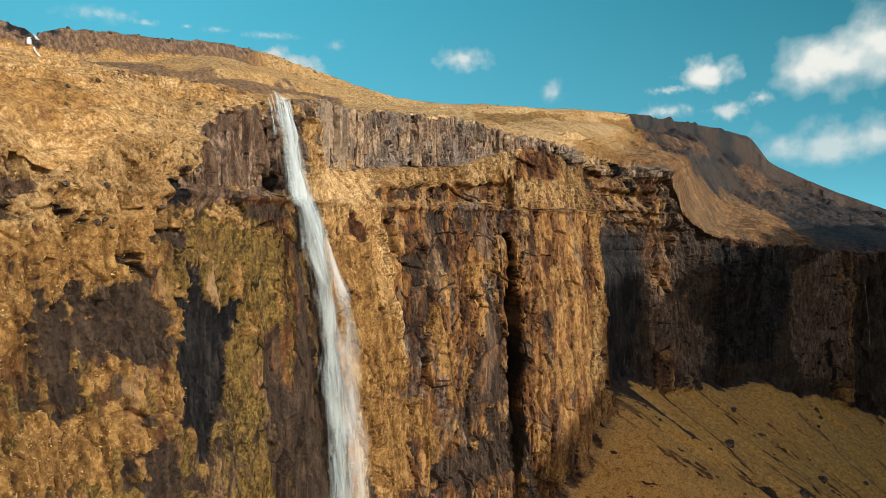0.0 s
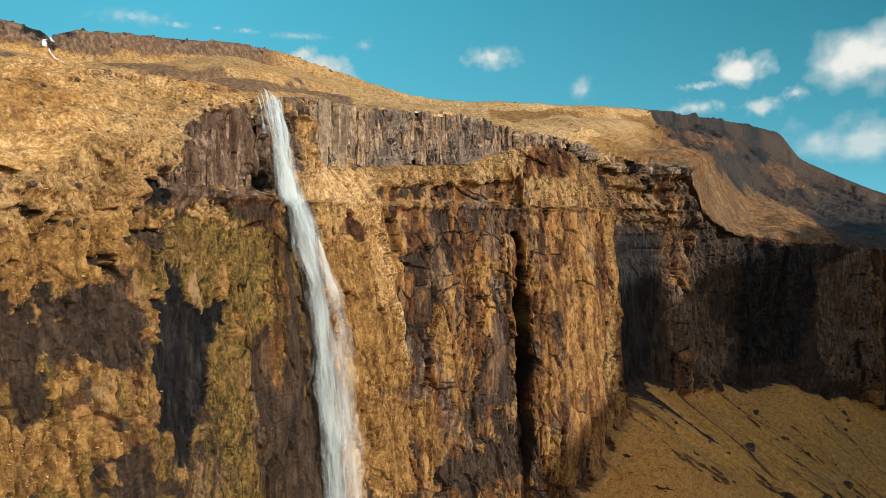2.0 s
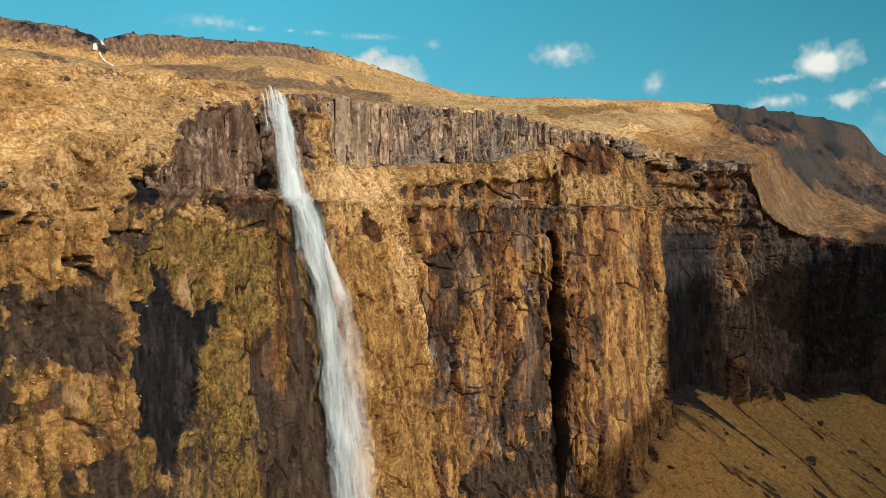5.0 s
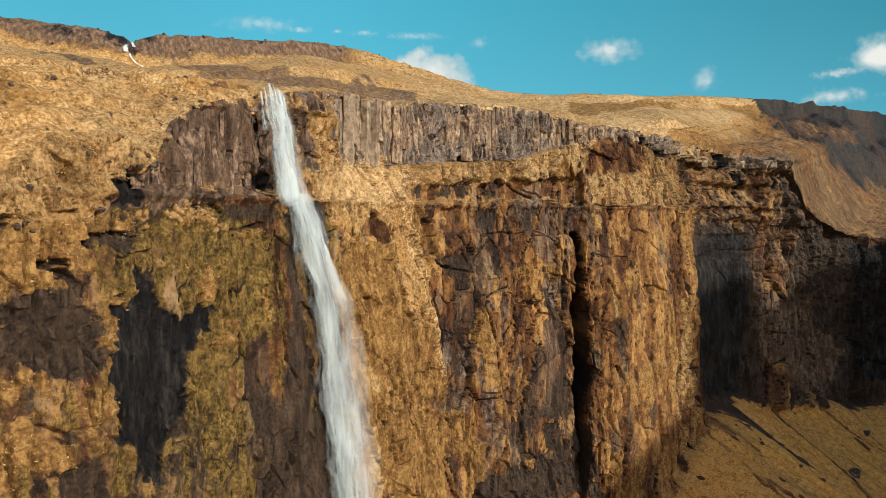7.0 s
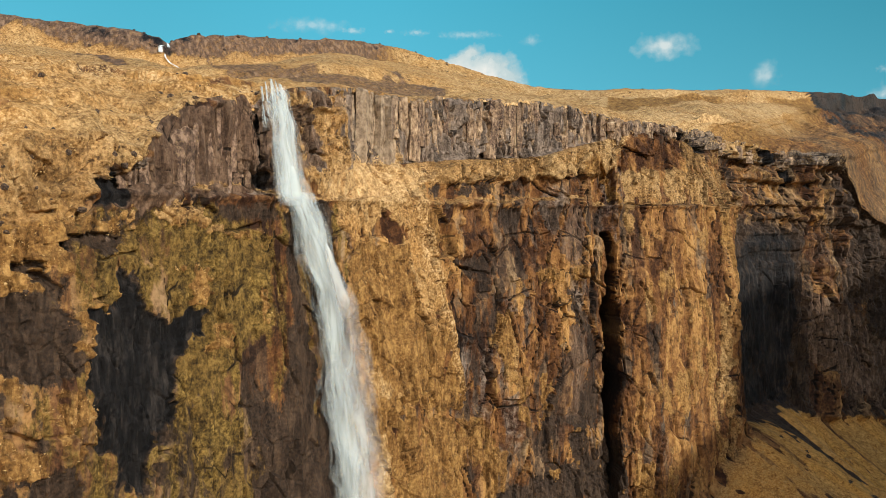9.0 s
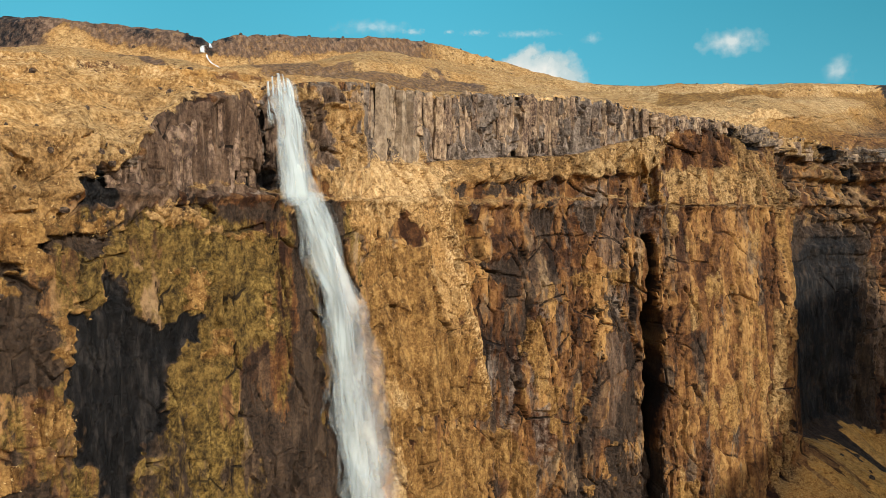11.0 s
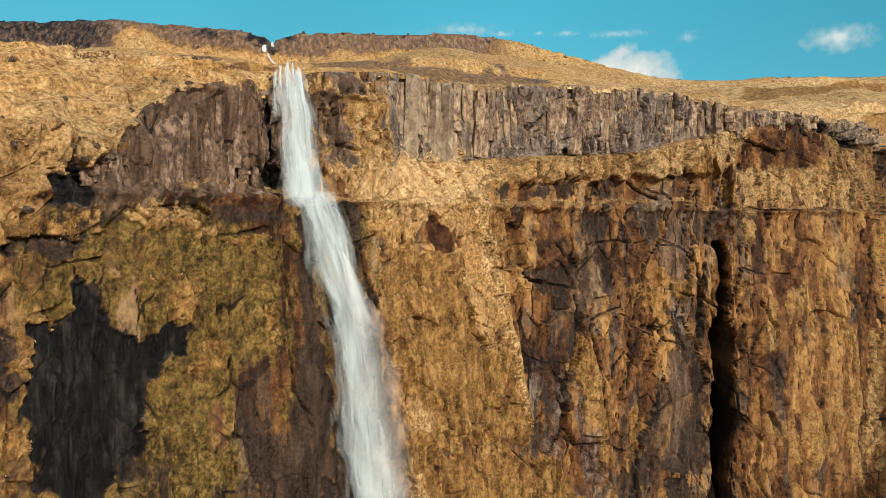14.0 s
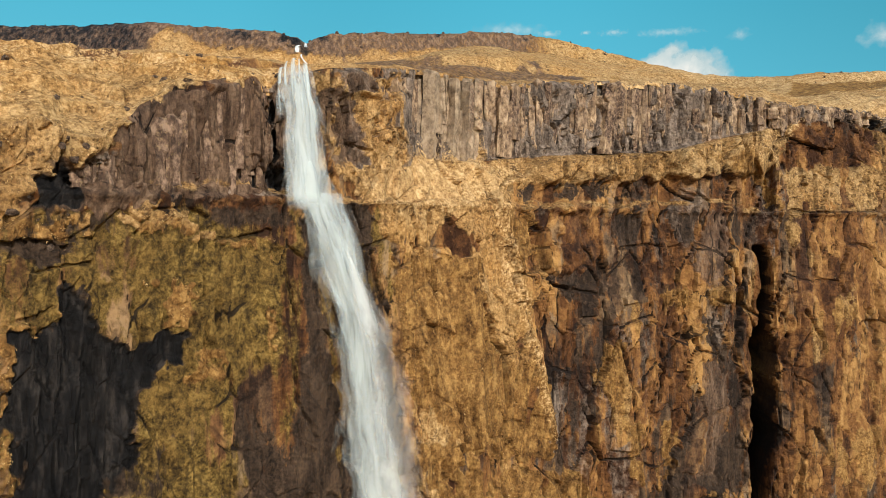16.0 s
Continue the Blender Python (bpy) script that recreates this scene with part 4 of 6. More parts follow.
# covers
stripe = bump(Zc + ledge_wave * step(14, 11, KK) + 0.9 * ledge_wave * step(11, 14, KK), LEDGE + 0.2, 0.5) * step(4.6, 5.2, KK) * (0.5 + 0.5 * step(-0.4, 0.3, n2))
grass = np.maximum(turf, 0.8 * stripe * rocky * (1 - far_wall))
moss_zone = left * step(61.0, 57.0, Zc + 2 * n2) * step(4.2, 4.9, KK + 0.4 * n3) * step(7.1, 6.7, KK + 0.15 * n2)
moss = 0.5 * left * step(62, 60, Zc) + 0.2 * moss_zone + 0.6 * patch(KK, Zc, 5.5, 53, 0.75, 5.5) + 0.55 * n3 + 0.45 * n2 - 0.5 * (1 - left) + 0.6 * patch(KK, Zc, 10.3, 52, 0.7, 12) + 0.35 * mid * step(30, 15, Zc)
rust = -0.05 * far_wall + 0.32 + 0.75 * n2 + 0.3 * mid + 0.35 * step(8.5, 9.0, KK) * step(13, 11.5, KK) + 0.1 * left + 0.45 * red_slope
# damp rock, plus shade painted on the far wall and slab
wet_and_shade = 1.5 * step(0.15, 0.45, hollow) + 0.62 * step(0.25, 0.6, 1.15 * step(5.5, 6.2, KK + 0.02 * (Zc - 40)) * step(7.6, 7.3, KK) * step(48, 44, Zc + 3 * n3) + 0.25 * n2) + 0.8 * bump(KK, 7.15, 0.22) * step(62, 58, Zc)
wet_and_shade += (0.75 - 1.3 * butt + 0.7 * n1) * far_wall * rocky * (1 - 0.85 * upper_bend) + 0.7 * bump(KK, 8.0, 0.6) * step(66, 60, Zc) + left * step(60, 56, Zc) * (-0.08 + 0.85 * n1 - 0.5 * moss_zone) + mid * (0.75 * n1 + 0.4 * n2 - 0.05) + 0.6 * mid * step(24, 10, Zc + 6 * n1) - 1.5 * pale_slope
wet_and_shade += 0.12 * under + 0.7 * hollows + 0.8 * slab + 0.3 * dark_belt + 0.3 * turf_low * (1 - turf) + 0.9 * patch(KK, Zc, 4.55, 64, 0.3, 1.8) + 0.45 * left * bump(Zc, 60.3, 1.6)
grey = 1.0 * bump(KK, 9.0, 1.1) * step(63, 66, Zc) + band * step(9.5, 10.0, KK) + 0.8 * band * columns_left + 0.3 * n3 + 0.35 * mid * (0.3 + n1)
pale = 0.5 * pale_slope + 0.4 * pale_slope * n2 + 0.75 * rib + 0.8 * patch(KK, Zc, 11.3, 67, 0.6, 2.5) - 0.25 + 0.45 * h * step(10.4, 10.8, KK) * step(11.9, 11.4, KK) + 0.3 * step(17.1, 17.5, KK) * step(20.4, 20, KK) * (0.3 + n2)
rust += 0.5 * on_talus
rust += planar * mid * (0.9 * (pan2 - 0.5))
grey += planar * mid * (0.8 * (pan - 0.5))
wet_and_shade += planar * mid * (0.7 * (0.5 - pan) * step(0.5, 0.9, pan2) * 1.5 - 0.05)
wet_and_shade += 0.5 * low_dark
wet_and_shade -= 0.5 * pillar + 0.5 * columns_left * step(62.5, 65, Zc)
rust += 0.25 * pillar - 1.3 * band * (1 - left) - 0.15 * columns_left
pale += 0.45 * band * step(9.4, 9.8, KK) * step(11.5, 10.9, KK + 0.2 * n2) + 0.15 * pillar * (0.6 + n1) + 0.6 * rim_right + slope_left * (0.05 + 0.6 * n3) + 0.15 * on_talus
wet_and_shade = 0.5 + 1.5 * (wet_and_shade - 0.5)
# also painted shade: column gaps, niches, caves, lobe feet, slab, far recess
wet_and_shade = wet_and_shade * (1 - np.maximum.reduce([tan_tufts, pale_turf, 0.8 * rust_turf, green_moss, pillar_face, 0.9 * left_columns])) + 1.4 * black_hollow + 1.3 * black_niche + 0.75 * dark_panel + 0.3 * wet_brown + 0.6 * mottled_dark + 0.8 * rim_caves + 0.5 * far_recess_shade - 0.5 * far_red_lit - 0.5 * rim_pale + 0.5 * dark_belt_rock + 0.45 * band * mid * step(0.7, 0.3, (Zc - CFOOT) / np.maximum(RZ - CFOOT, 1)) - 0.4 * ledgy_rock + 0.2 * low_dark_rock + 0.5 * under_ledge_shade + 0.6 * shaded_slab
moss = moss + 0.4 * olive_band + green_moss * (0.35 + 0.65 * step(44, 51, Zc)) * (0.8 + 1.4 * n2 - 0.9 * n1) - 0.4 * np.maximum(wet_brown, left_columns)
rust = rust - 0.6 * ledgy_rock + 0.5 * maroon_panel + 0.3 * wet_brown + 0.9 * red_scree - 0.5 * left_columns
grey = grey - left_columns
pale = pale * (1 - 0.8 * bare) + (0.16 + 0.44 * step(61, 64, Zc)) * pale_turf + 0.25 * tan_tufts + 0.5 * rim_pale
# third channel: damp black rock, plus painted shade of recesses and far corner
tint = (0.9 * rust_turf + 0.9 * ochre_clumps + 0.9 * low_grass + 0.35 * tan_tufts + 0.35 * mid * (1 - slope_band) * step(10.4, 11.2, KK) + 0.7 * left * step(61, 57, Zc) + 0.5 * slope_left * (0.4 + n1) + 0.6 * pillar_face * step(-0.1, 0.3, n2),
        1.0 * left_columns + 0.9 * side_columns + 0.6 * ledgy_rock + 0.4 * far_wall * rocky * (0.7 + 0.6 * n3 - 0.5 * n1) + 0.1 * red_scree + 0.6 * maroon_panel + 0.1 * wet_brown + 0.6 * far_red_lit, 1.1 * black_hollow + 1.0 * black_niche + 0.9 * rim_caves + 0.35 * far_recess_shade + 0.3 * far_wall * rocky * step(62, 54, Zc) * (1 - far_red_lit) + 0.35 * shaded_slab)
panel_tone = 0.5 + 0.42 * (jt - 0.5) + 0.5 * fa + 0.3 * fp + 0.35 * fb + 0.25 * n1 - 0.25 * bare + 0.02 * pillar_face + 0.03 * mid
panel_hue = 0.5 + 0.6 * fp + 0.6 * (jt2 - 0.5) + 0.5 * n3 + 0.3 * maroon_panel
# crack lines; the cleft_in term paints the cleft's shade dark
seams_and_shade = rocky * (1 - 0.4 * pillar_face) * np.maximum.reduce([joint * planar, 0.8 * (1 - step(0.02, 0.07, fa_e)) * step(-0.1, 0.3, n1 + 0.3 * n2), 0.9 * (1 - step(0.01, 0.035, fp_e)) * planar, np.minimum(cracks, 1), step(0.3, 1.5, cleft_in)])
clip = lambda *a: np.clip(np.stack(a, -1), 0, 1)
cliff = grid_mesh("cliff", Xc, Yc, Zc2, CLIFF, {"panel": clip(panel_tone, panel_hue, seams_and_shade), "tint": clip(*tint), "ochre": clip(*[on_talus * (0.9 + 0.4 * n1) + 0.25 * (0.5 + n1) * rocky * step(62, 58, Zc)] * 3), "cover": clip(grass, moss, wet_and_shade), "stain": clip(rust, grey, pale), "brown": clip(*[np.maximum(np.maximum(step(19.0, 20.6, KK) * (0.85 + 0.3 * n1) * (1 - on_talus), 0.9 * red_slope), (0.5 + 0.5 * n1) * rocky * (mid * (1 - 0.7 * slope_band) * (1 - pale_slope) * (1 - 0.2 * step(17.0, 17.5, KK)) * step(10.6, 11.9, KK + 0.5 * n2) + 0.9 * slope_left * step(-0.25, 0.35, n2 + 0.5 * n1) + left * (1 - slope_left) * step(60, 57, Zc)))] * 3)}, smooth=(on_talus > 0.5)[:-1, :-1].ravel())
tagged(cliff, "tall brown basalt cliff with moss, dry grass ledges, damp streaks and painted shade", "cliff", kind="structure")

# ---- the hillside above the rim ----
pick = np.unique(np.r_[np.arange(0, len(S), 2), len(S) - 1])
top_x, top_y, top_z = Xc[-1, pick], Yc[-1, pick], Zc2[-1, pick]
s2, k2 = S[pick], K[pick]
dxc, dyc = CX[pick] - top_x, CY[pick] - top_y
G = np.hypot(dxc, dyc)
q = np.r_[np.linspace(0, 0.25, 170), np.linspace(0.25, 1.0, 190)[1:], 1 + np.linspace(0, 1, 24)[1:] ** 2 * 3.0][:, None]
# rows lie closer near the rim
q = np.where(q < 0.25, q ** 1.6 / 0.25 ** 0.6, q)
g = q * G
px, py = top_x + dxc * q, top_y + dyc * q
rea, sho, cz = REA[pick], SHO[pick], CZ[pick]
first = np.clip(g / rea, 0, 1)
u = np.clip((g - rea) / (G - rea), 0, 1)
wave = 0.02 * vnoise(s2 / 25, s2 * 0, s2 * 0, 3) + 0.01 * vnoise(s2 / 6, s2 * 0, s2 * 0, 4)
uw = u + wave * step(0.05, 0.2, u) * step(1.0, 0.97, u)
benched = 0.36 * step(0.12, 0.5, uw) + 0.13 * step(0.52, 0.575, uw) + 0.33 * step(0.56, 0.97, uw) + 0.18 * step(0.95, 0.995, uw)
brookside = 0.32 * step(0.12, 0.5, uw) + 0.10 * step(0.52, 0.575, uw) + 0.30 * step(0.56, 0.93, uw) + 0.28 * step(0.925, 0.995, uw)
benched = benched + (brookside - benched) * step(9.6, 8.6, k2)
plain = 0.86 * u ** 1.05 + 0.14 * step(0.86, 0.93, uw)
steep = 0.74 * u ** 1.1 + 0.06 * step(0.42, 0.48, uw) + 0.20 * step(0.925, 0.955, uw)
plain = plain + (steep - plain) * step(19.6, 22.4, k2)
rise = benched + (plain - benched) * step(11.5, 14.5, k2)
hz = top_z + (sho - top_z) * np.sin(first * np.pi / 2) ** 0.9 + (cz - sho) * rise
hz = hz - np.maximum(q - 1, 0) * 6 - 1.5 * step(3.2, 2.0, q) * 0
soft = step(0, 0.06, q) * (1 - 0.6 * bump(q, 1.0, 0.1))
hz = hz + soft * ((1.6 - 1.3 * step(60, 35, g) * step(9, 7.5, k2)) * fbm(px / 22, py / 22, px * 0, 4, 131) + 0.45 * fbm(px / 3.5, py / 3.5, px * 0, 4, 141)) + step(0, 0.01, q) * 0.3 * fbm(px / 1.1, py / 1.1, px * 0, 3, 151)
hz[0] -= 0.6
hz = hz - 2.2 * bump(u, 0.10, 0.06) * step(9, 7.5, k2)
# tussocks on the near shoulder
near = step(60, 30, g) * step(9, 7, k2) * step(0, 0.02, q)
hz = hz + near * (0.35 * np.abs(fbm(px / 2.6, py / 2.6, px * 0, 4, 161)) + 0.35 * step(0.1, 0.5, fbm(px / 5, py / 5, px * 0, 4, 165)))
# turf lobes that have crept down the near slope
lobe_h = (hz + 2.2 * fbm(px / 7, py / 7, px * 0, 4, 441) + 0.8 * fbm(px / 2, py / 2, px * 0, 3, 442)) / 2.6
lobe_f = lobe_h - np.floor(lobe_h)
lobed = (np.floor(lobe_h) + step(0.62, 0.95, lobe_f)) * 2.6
near2 = step(34, 22, g) * step(7.6, 6.6, k2) * step(0.0, 0.01, q)
hz = hz + near2 * 0.45 * (lobed - lobe_h * 2.6)
riser = near2 * bump(lobe_f, 0.8, 0.18)
# the gully of the brook
brook_k = 7.13
hz = hz - 2.0 * bump(k2, brook_k, 0.3) * step(0.7, 0.85, q) * step(1.5, 1.0, q) - 1.2 * bump(k2, brook_k, 0.06) * step(0.85, 0.95, q)
# scarps under the crest
nz = fbm(px / 14, py / 14, px * 0, 5, 171)
nf = fbm(px / 3, py / 3, px * 0, 5, 191)
scarp = step(0.935, 0.955, uw + 0.02 * nz - 0.04 * step(7.2, 6.7, k2)) * step(14.5, 12.5, k2) * step(1.02, 1.0, q)
bench = bump(uw, 0.545, 0.045) * step(3, 5, k2) * step(13.5, 12, k2)
right = step(20.9, 22.0, k2)
hz = hz + 0.8 * fbm(px / 2.0, py / 2.0, px * 0, 4, 181) * (scarp + bench) + right * step(0.2, 0.4, u) * (5.0 * fbm(px / 30, py / 30, px * 0, 4, 185) + 3.0 * fbm(px / 9, py / 9, px * 0, 5, 186)) * step(1.0, 0.9, u)
spot = lambda ck, cu, wk, wu: np.exp(-(((k2 + 0.5 * nz - ck) / wk) ** 2 + ((u + 0.04 * nz - cu) / wu) ** 2))
hz = hz + 2.5 * spot(20.3, 0.05, 0.6, 0.05) * step(0, 0.03, u) + step(11, 13, k2) * step(0.02, 0.1, u) * step(1, 0.9, u) * (2.2 * fbm(px / 26, py / 26, px * 0, 4, 461) + 0.8 * np.abs(fbm(px / 9, py / 9, px * 0, 4, 462)))


def tract(*outlines):
    """A mask on the hillside, 1 inside outlines of (station, way from rim to crest), with a torn border."""
    mask = np.zeros(px.shape)
    for outline in outlines:
        ks, us = np.array(outline).T
        c0, c1 = np.searchsorted(k2, [ks.min() - 1.5, ks.max() + 1.5])
        kk, uu = np.broadcast_to(k2, px.shape)[:, c0:c1] * 8, u[:, c0:c1] * 150
        best, inside = np.full(kk.shape, 99.0), np.zeros(kk.shape, bool)
        for j in range(len(ks)):
            ax, az, b_x, b_z = ks[j] * 8, us[j] * 150, ks[(j + 1) % len(ks)] * 8, us[(j + 1) % len(ks)] * 150
            ex, ez = b_x - ax, b_z - az
            f = np.clip(((kk - ax) * ex + (uu - az) * ez) / max(ex * ex + ez * ez, 1e-6), 0, 1)
            best = np.minimum(best, np.hypot(kk - ax - f * ex, uu - az - f * ez))
            if az != b_z:
                inside ^= ((uu > az) != (uu > b_z)) & (kk < ax + (uu - az) / (b_z - az) * ex)
        mask[:, c0:c1] = np.maximum(mask[:, c0:c1], step(0.5, -0.5, np.where(inside, -best, best) + 0.8 * nf[:, c0:c1]))
    return mask * step(1.02, 1.0, q)


below_crest = cz - hz
gap_slope = step(4.9, 5.4, k2) * step(6.3, 5.8, k2)
russet_scarp = step(9.0, 6.6, below_crest + 3.0 * nf + 6.0 * gap_slope * step(5.9, 5.3, k2)) * step(4.6, 5.3, k2) * step(11.5, 10.6, k2 + 0.5 * nz) * step(0.75, 0.85, u) * step(1.02, 1.0, q)
dark_moor = step(12.0, 8.0, below_crest + 2.5 * nz) * step(5.4, 4.8, k2) * step(0.7, 0.85, u) * step(1.02, 1.0, q)
stony_bench = tract([(7.70, 0.949), (8.76, 0.829), (9.41, 0.546), (9.98, 0.424), (10.97, 0.548), (12.23, 0.400), (12.60, 0.000), (10.97, 0.000), (9.58, 0.000), (8.69, 0.407), (7.70, 0.563)])
red_cut = tract([(10.89, 0.548), (11.14, 0.561), (12.15, 0.405), (11.95, 0.383), (11.14, 0.531)],
                [(5.78, 0.786), (6.15, 0.944), (6.29, 0.845), (6.42, 0.712), (6.15, 0.710), (6.02, 0.827)])
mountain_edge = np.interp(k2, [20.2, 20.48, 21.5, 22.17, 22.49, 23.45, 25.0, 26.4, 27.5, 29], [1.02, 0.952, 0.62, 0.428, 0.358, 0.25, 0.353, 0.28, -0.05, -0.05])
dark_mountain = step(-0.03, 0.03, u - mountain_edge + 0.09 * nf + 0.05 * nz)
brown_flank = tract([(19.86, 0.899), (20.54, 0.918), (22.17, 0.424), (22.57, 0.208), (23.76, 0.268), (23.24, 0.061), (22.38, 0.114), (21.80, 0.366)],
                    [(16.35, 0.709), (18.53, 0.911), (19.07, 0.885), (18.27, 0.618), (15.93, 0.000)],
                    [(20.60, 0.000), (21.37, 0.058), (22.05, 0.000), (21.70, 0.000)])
# brown patches of the mountain; their sunlit brightness is painted in
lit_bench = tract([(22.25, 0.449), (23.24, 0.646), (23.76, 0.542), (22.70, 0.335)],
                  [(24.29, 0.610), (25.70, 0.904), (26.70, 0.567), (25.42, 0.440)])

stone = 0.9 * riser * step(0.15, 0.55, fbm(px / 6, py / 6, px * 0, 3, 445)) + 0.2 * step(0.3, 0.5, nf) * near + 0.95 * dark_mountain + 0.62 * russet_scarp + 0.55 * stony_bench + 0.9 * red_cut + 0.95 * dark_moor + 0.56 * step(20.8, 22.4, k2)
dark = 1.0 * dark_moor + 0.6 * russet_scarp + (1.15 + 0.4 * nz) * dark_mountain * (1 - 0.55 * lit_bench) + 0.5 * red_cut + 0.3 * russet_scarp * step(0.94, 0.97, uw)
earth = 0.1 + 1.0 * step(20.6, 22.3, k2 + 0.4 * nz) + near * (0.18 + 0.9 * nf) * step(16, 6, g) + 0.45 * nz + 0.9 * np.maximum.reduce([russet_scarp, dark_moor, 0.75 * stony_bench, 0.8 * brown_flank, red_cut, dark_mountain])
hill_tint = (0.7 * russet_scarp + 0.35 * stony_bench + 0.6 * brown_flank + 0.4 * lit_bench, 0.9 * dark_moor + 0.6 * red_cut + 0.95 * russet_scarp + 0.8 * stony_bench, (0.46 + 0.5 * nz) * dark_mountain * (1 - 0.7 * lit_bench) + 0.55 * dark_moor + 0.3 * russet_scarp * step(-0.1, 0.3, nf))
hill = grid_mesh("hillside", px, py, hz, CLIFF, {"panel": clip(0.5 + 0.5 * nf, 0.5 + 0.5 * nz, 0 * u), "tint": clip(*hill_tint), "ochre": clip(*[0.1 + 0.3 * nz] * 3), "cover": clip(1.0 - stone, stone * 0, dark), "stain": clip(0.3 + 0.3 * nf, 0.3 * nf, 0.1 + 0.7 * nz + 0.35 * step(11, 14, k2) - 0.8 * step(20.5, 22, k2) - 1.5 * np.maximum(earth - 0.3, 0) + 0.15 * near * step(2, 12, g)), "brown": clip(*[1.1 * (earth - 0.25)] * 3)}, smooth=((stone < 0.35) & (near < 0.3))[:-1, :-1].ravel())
tagged(hill, "rolling hillside of dry tan grass with stony scarps", "hillside", kind="structure")

# ---- valley floor ----
gx, gy = np.meshgrid(np.linspace(-4500, 4500, 90), np.linspace(-4500, 4500, 90))
ground = grid_mesh("ground", gx, gy, GROUND_Z + 0.5 + 0 * gx, TURF, {"cover": np.zeros((*gx.shape, 3))})
tagged(ground, "flat valley floor of dry grass", "ground", kind="structure")

# ---- an unseen mountain spur to the right, added and shaped to keep the corner in shade ----
a, rr = np.meshgrid(np.linspace(0, 2 * np.pi, 300), np.linspace(0, 1, 90))
la, lp = 95 * rr * np.cos(a), 220 * rr * np.sin(a)
hx, hy = 345 + 0.766 * la + 0.643 * lp, 115 - 0.643 * la + 0.766 * lp
prof = 1 - step(0.5, 1.0, rr + 0.07 * vnoise(np.cos(a) * 3, np.sin(a) * 3, rr * 4, 7) + 0.05 * vnoise(np.cos(a) * 9, np.sin(a) * 9, rr * 9, 8))
flank = 1 - step(0.9, 1.0, rr + 0.03 * vnoise(np.cos(a) * 5, np.sin(a) * 5, rr * 4, 9))
spur = grid_mesh("mountain_spur", hx, hy, GROUND_Z - 1 + np.maximum.reduce([214 * prof, 180 * flank * step(-60, -125, lp), 203 * flank * step(-60, -100, lp) * step(-146, -140, lp)]), TURF, {"cover": clip(0.5 * prof, prof * 0.3, prof * 0)})
tagged(spur, "unseen steep brown spur added to shade the right corner", "mountain", kind="structure")


# ---- helpers for things ----
def empty(name, at, label, category, group=""):
    e = new(name)
    e.location = at
    return tagged(e, label, category, group)


def part(name, me, mat, parent, label=""):
    """One mesh under its thing."""
    if mat is not None and not me.materials:
        me.materials.append(mat)
    ob = new(name, me)
    ob.parent = parent
    ob.matrix_parent_inverse = Matrix.Translation(parent.matrix_basis.translation).inverted()
    return tagged(ob, label)


def mesh_from(name, verts, faces, smooth=False):
    me = bpy.data.meshes.new(name)
    me.from_pydata([tuple(p) for p in verts], [], [tuple(f) for f in faces])
    me.update()
    if smooth:
        me.polygons.foreach_set("use_smooth", np.ones(len(faces), bool))
    return me


# ---- sky backdrop and clouds ----
def sky_backdrop():
    m = bpy.data.materials.new("clear_teal_sky")
    m.use_nodes = True
    n, l = m.node_tree.nodes, m.node_tree.links
    n.remove(n["Principled BSDF"])
    em, at = n.new("ShaderNodeEmission"), n.new("ShaderNodeAttribute")
    at.attribute_name = "sky"
    l.new(at.outputs["Color"], em.inputs["Color"])
    l.new(em.outputs["Emission"], n["Material Output"].inputs["Surface"])
    az, el = np.meshgrid(np.radians(np.linspace(-75, 75, 61)), np.radians(np.linspace(-4, 45, 41)))
    r = 4300
    X, Y, Z = r * np.sin(az) * np.cos(el), r * np.cos(az) * np.cos(el), 60 + r * np.sin(el)
    e = np.clip(np.degrees(el) / 26, 0, 1)[..., None]
    side = np.clip((np.degrees(az) + 35) / 80, 0, 1)[..., None]
    horizon, high = np.array([0.22, 0.72, 0.88]), np.array([0.05, 0.47, 0.68])
    dusk = np.array([0.005, 0.085, 0.125])
    col = horizon + (high - horizon) * e ** 0.7
    col = col + (dusk - col) * 0.97 * side ** 1.05 * e ** 0.35
    col = col * (1.12 - 0.22 * step(-8, -30, np.degrees(az)))[..., None]
    ob = grid_mesh("backdrop", X, Y, Z, m, {"sky": col})
    tagged(ob, "clear teal sky, paler towards the horizon", "sky", kind="structure")


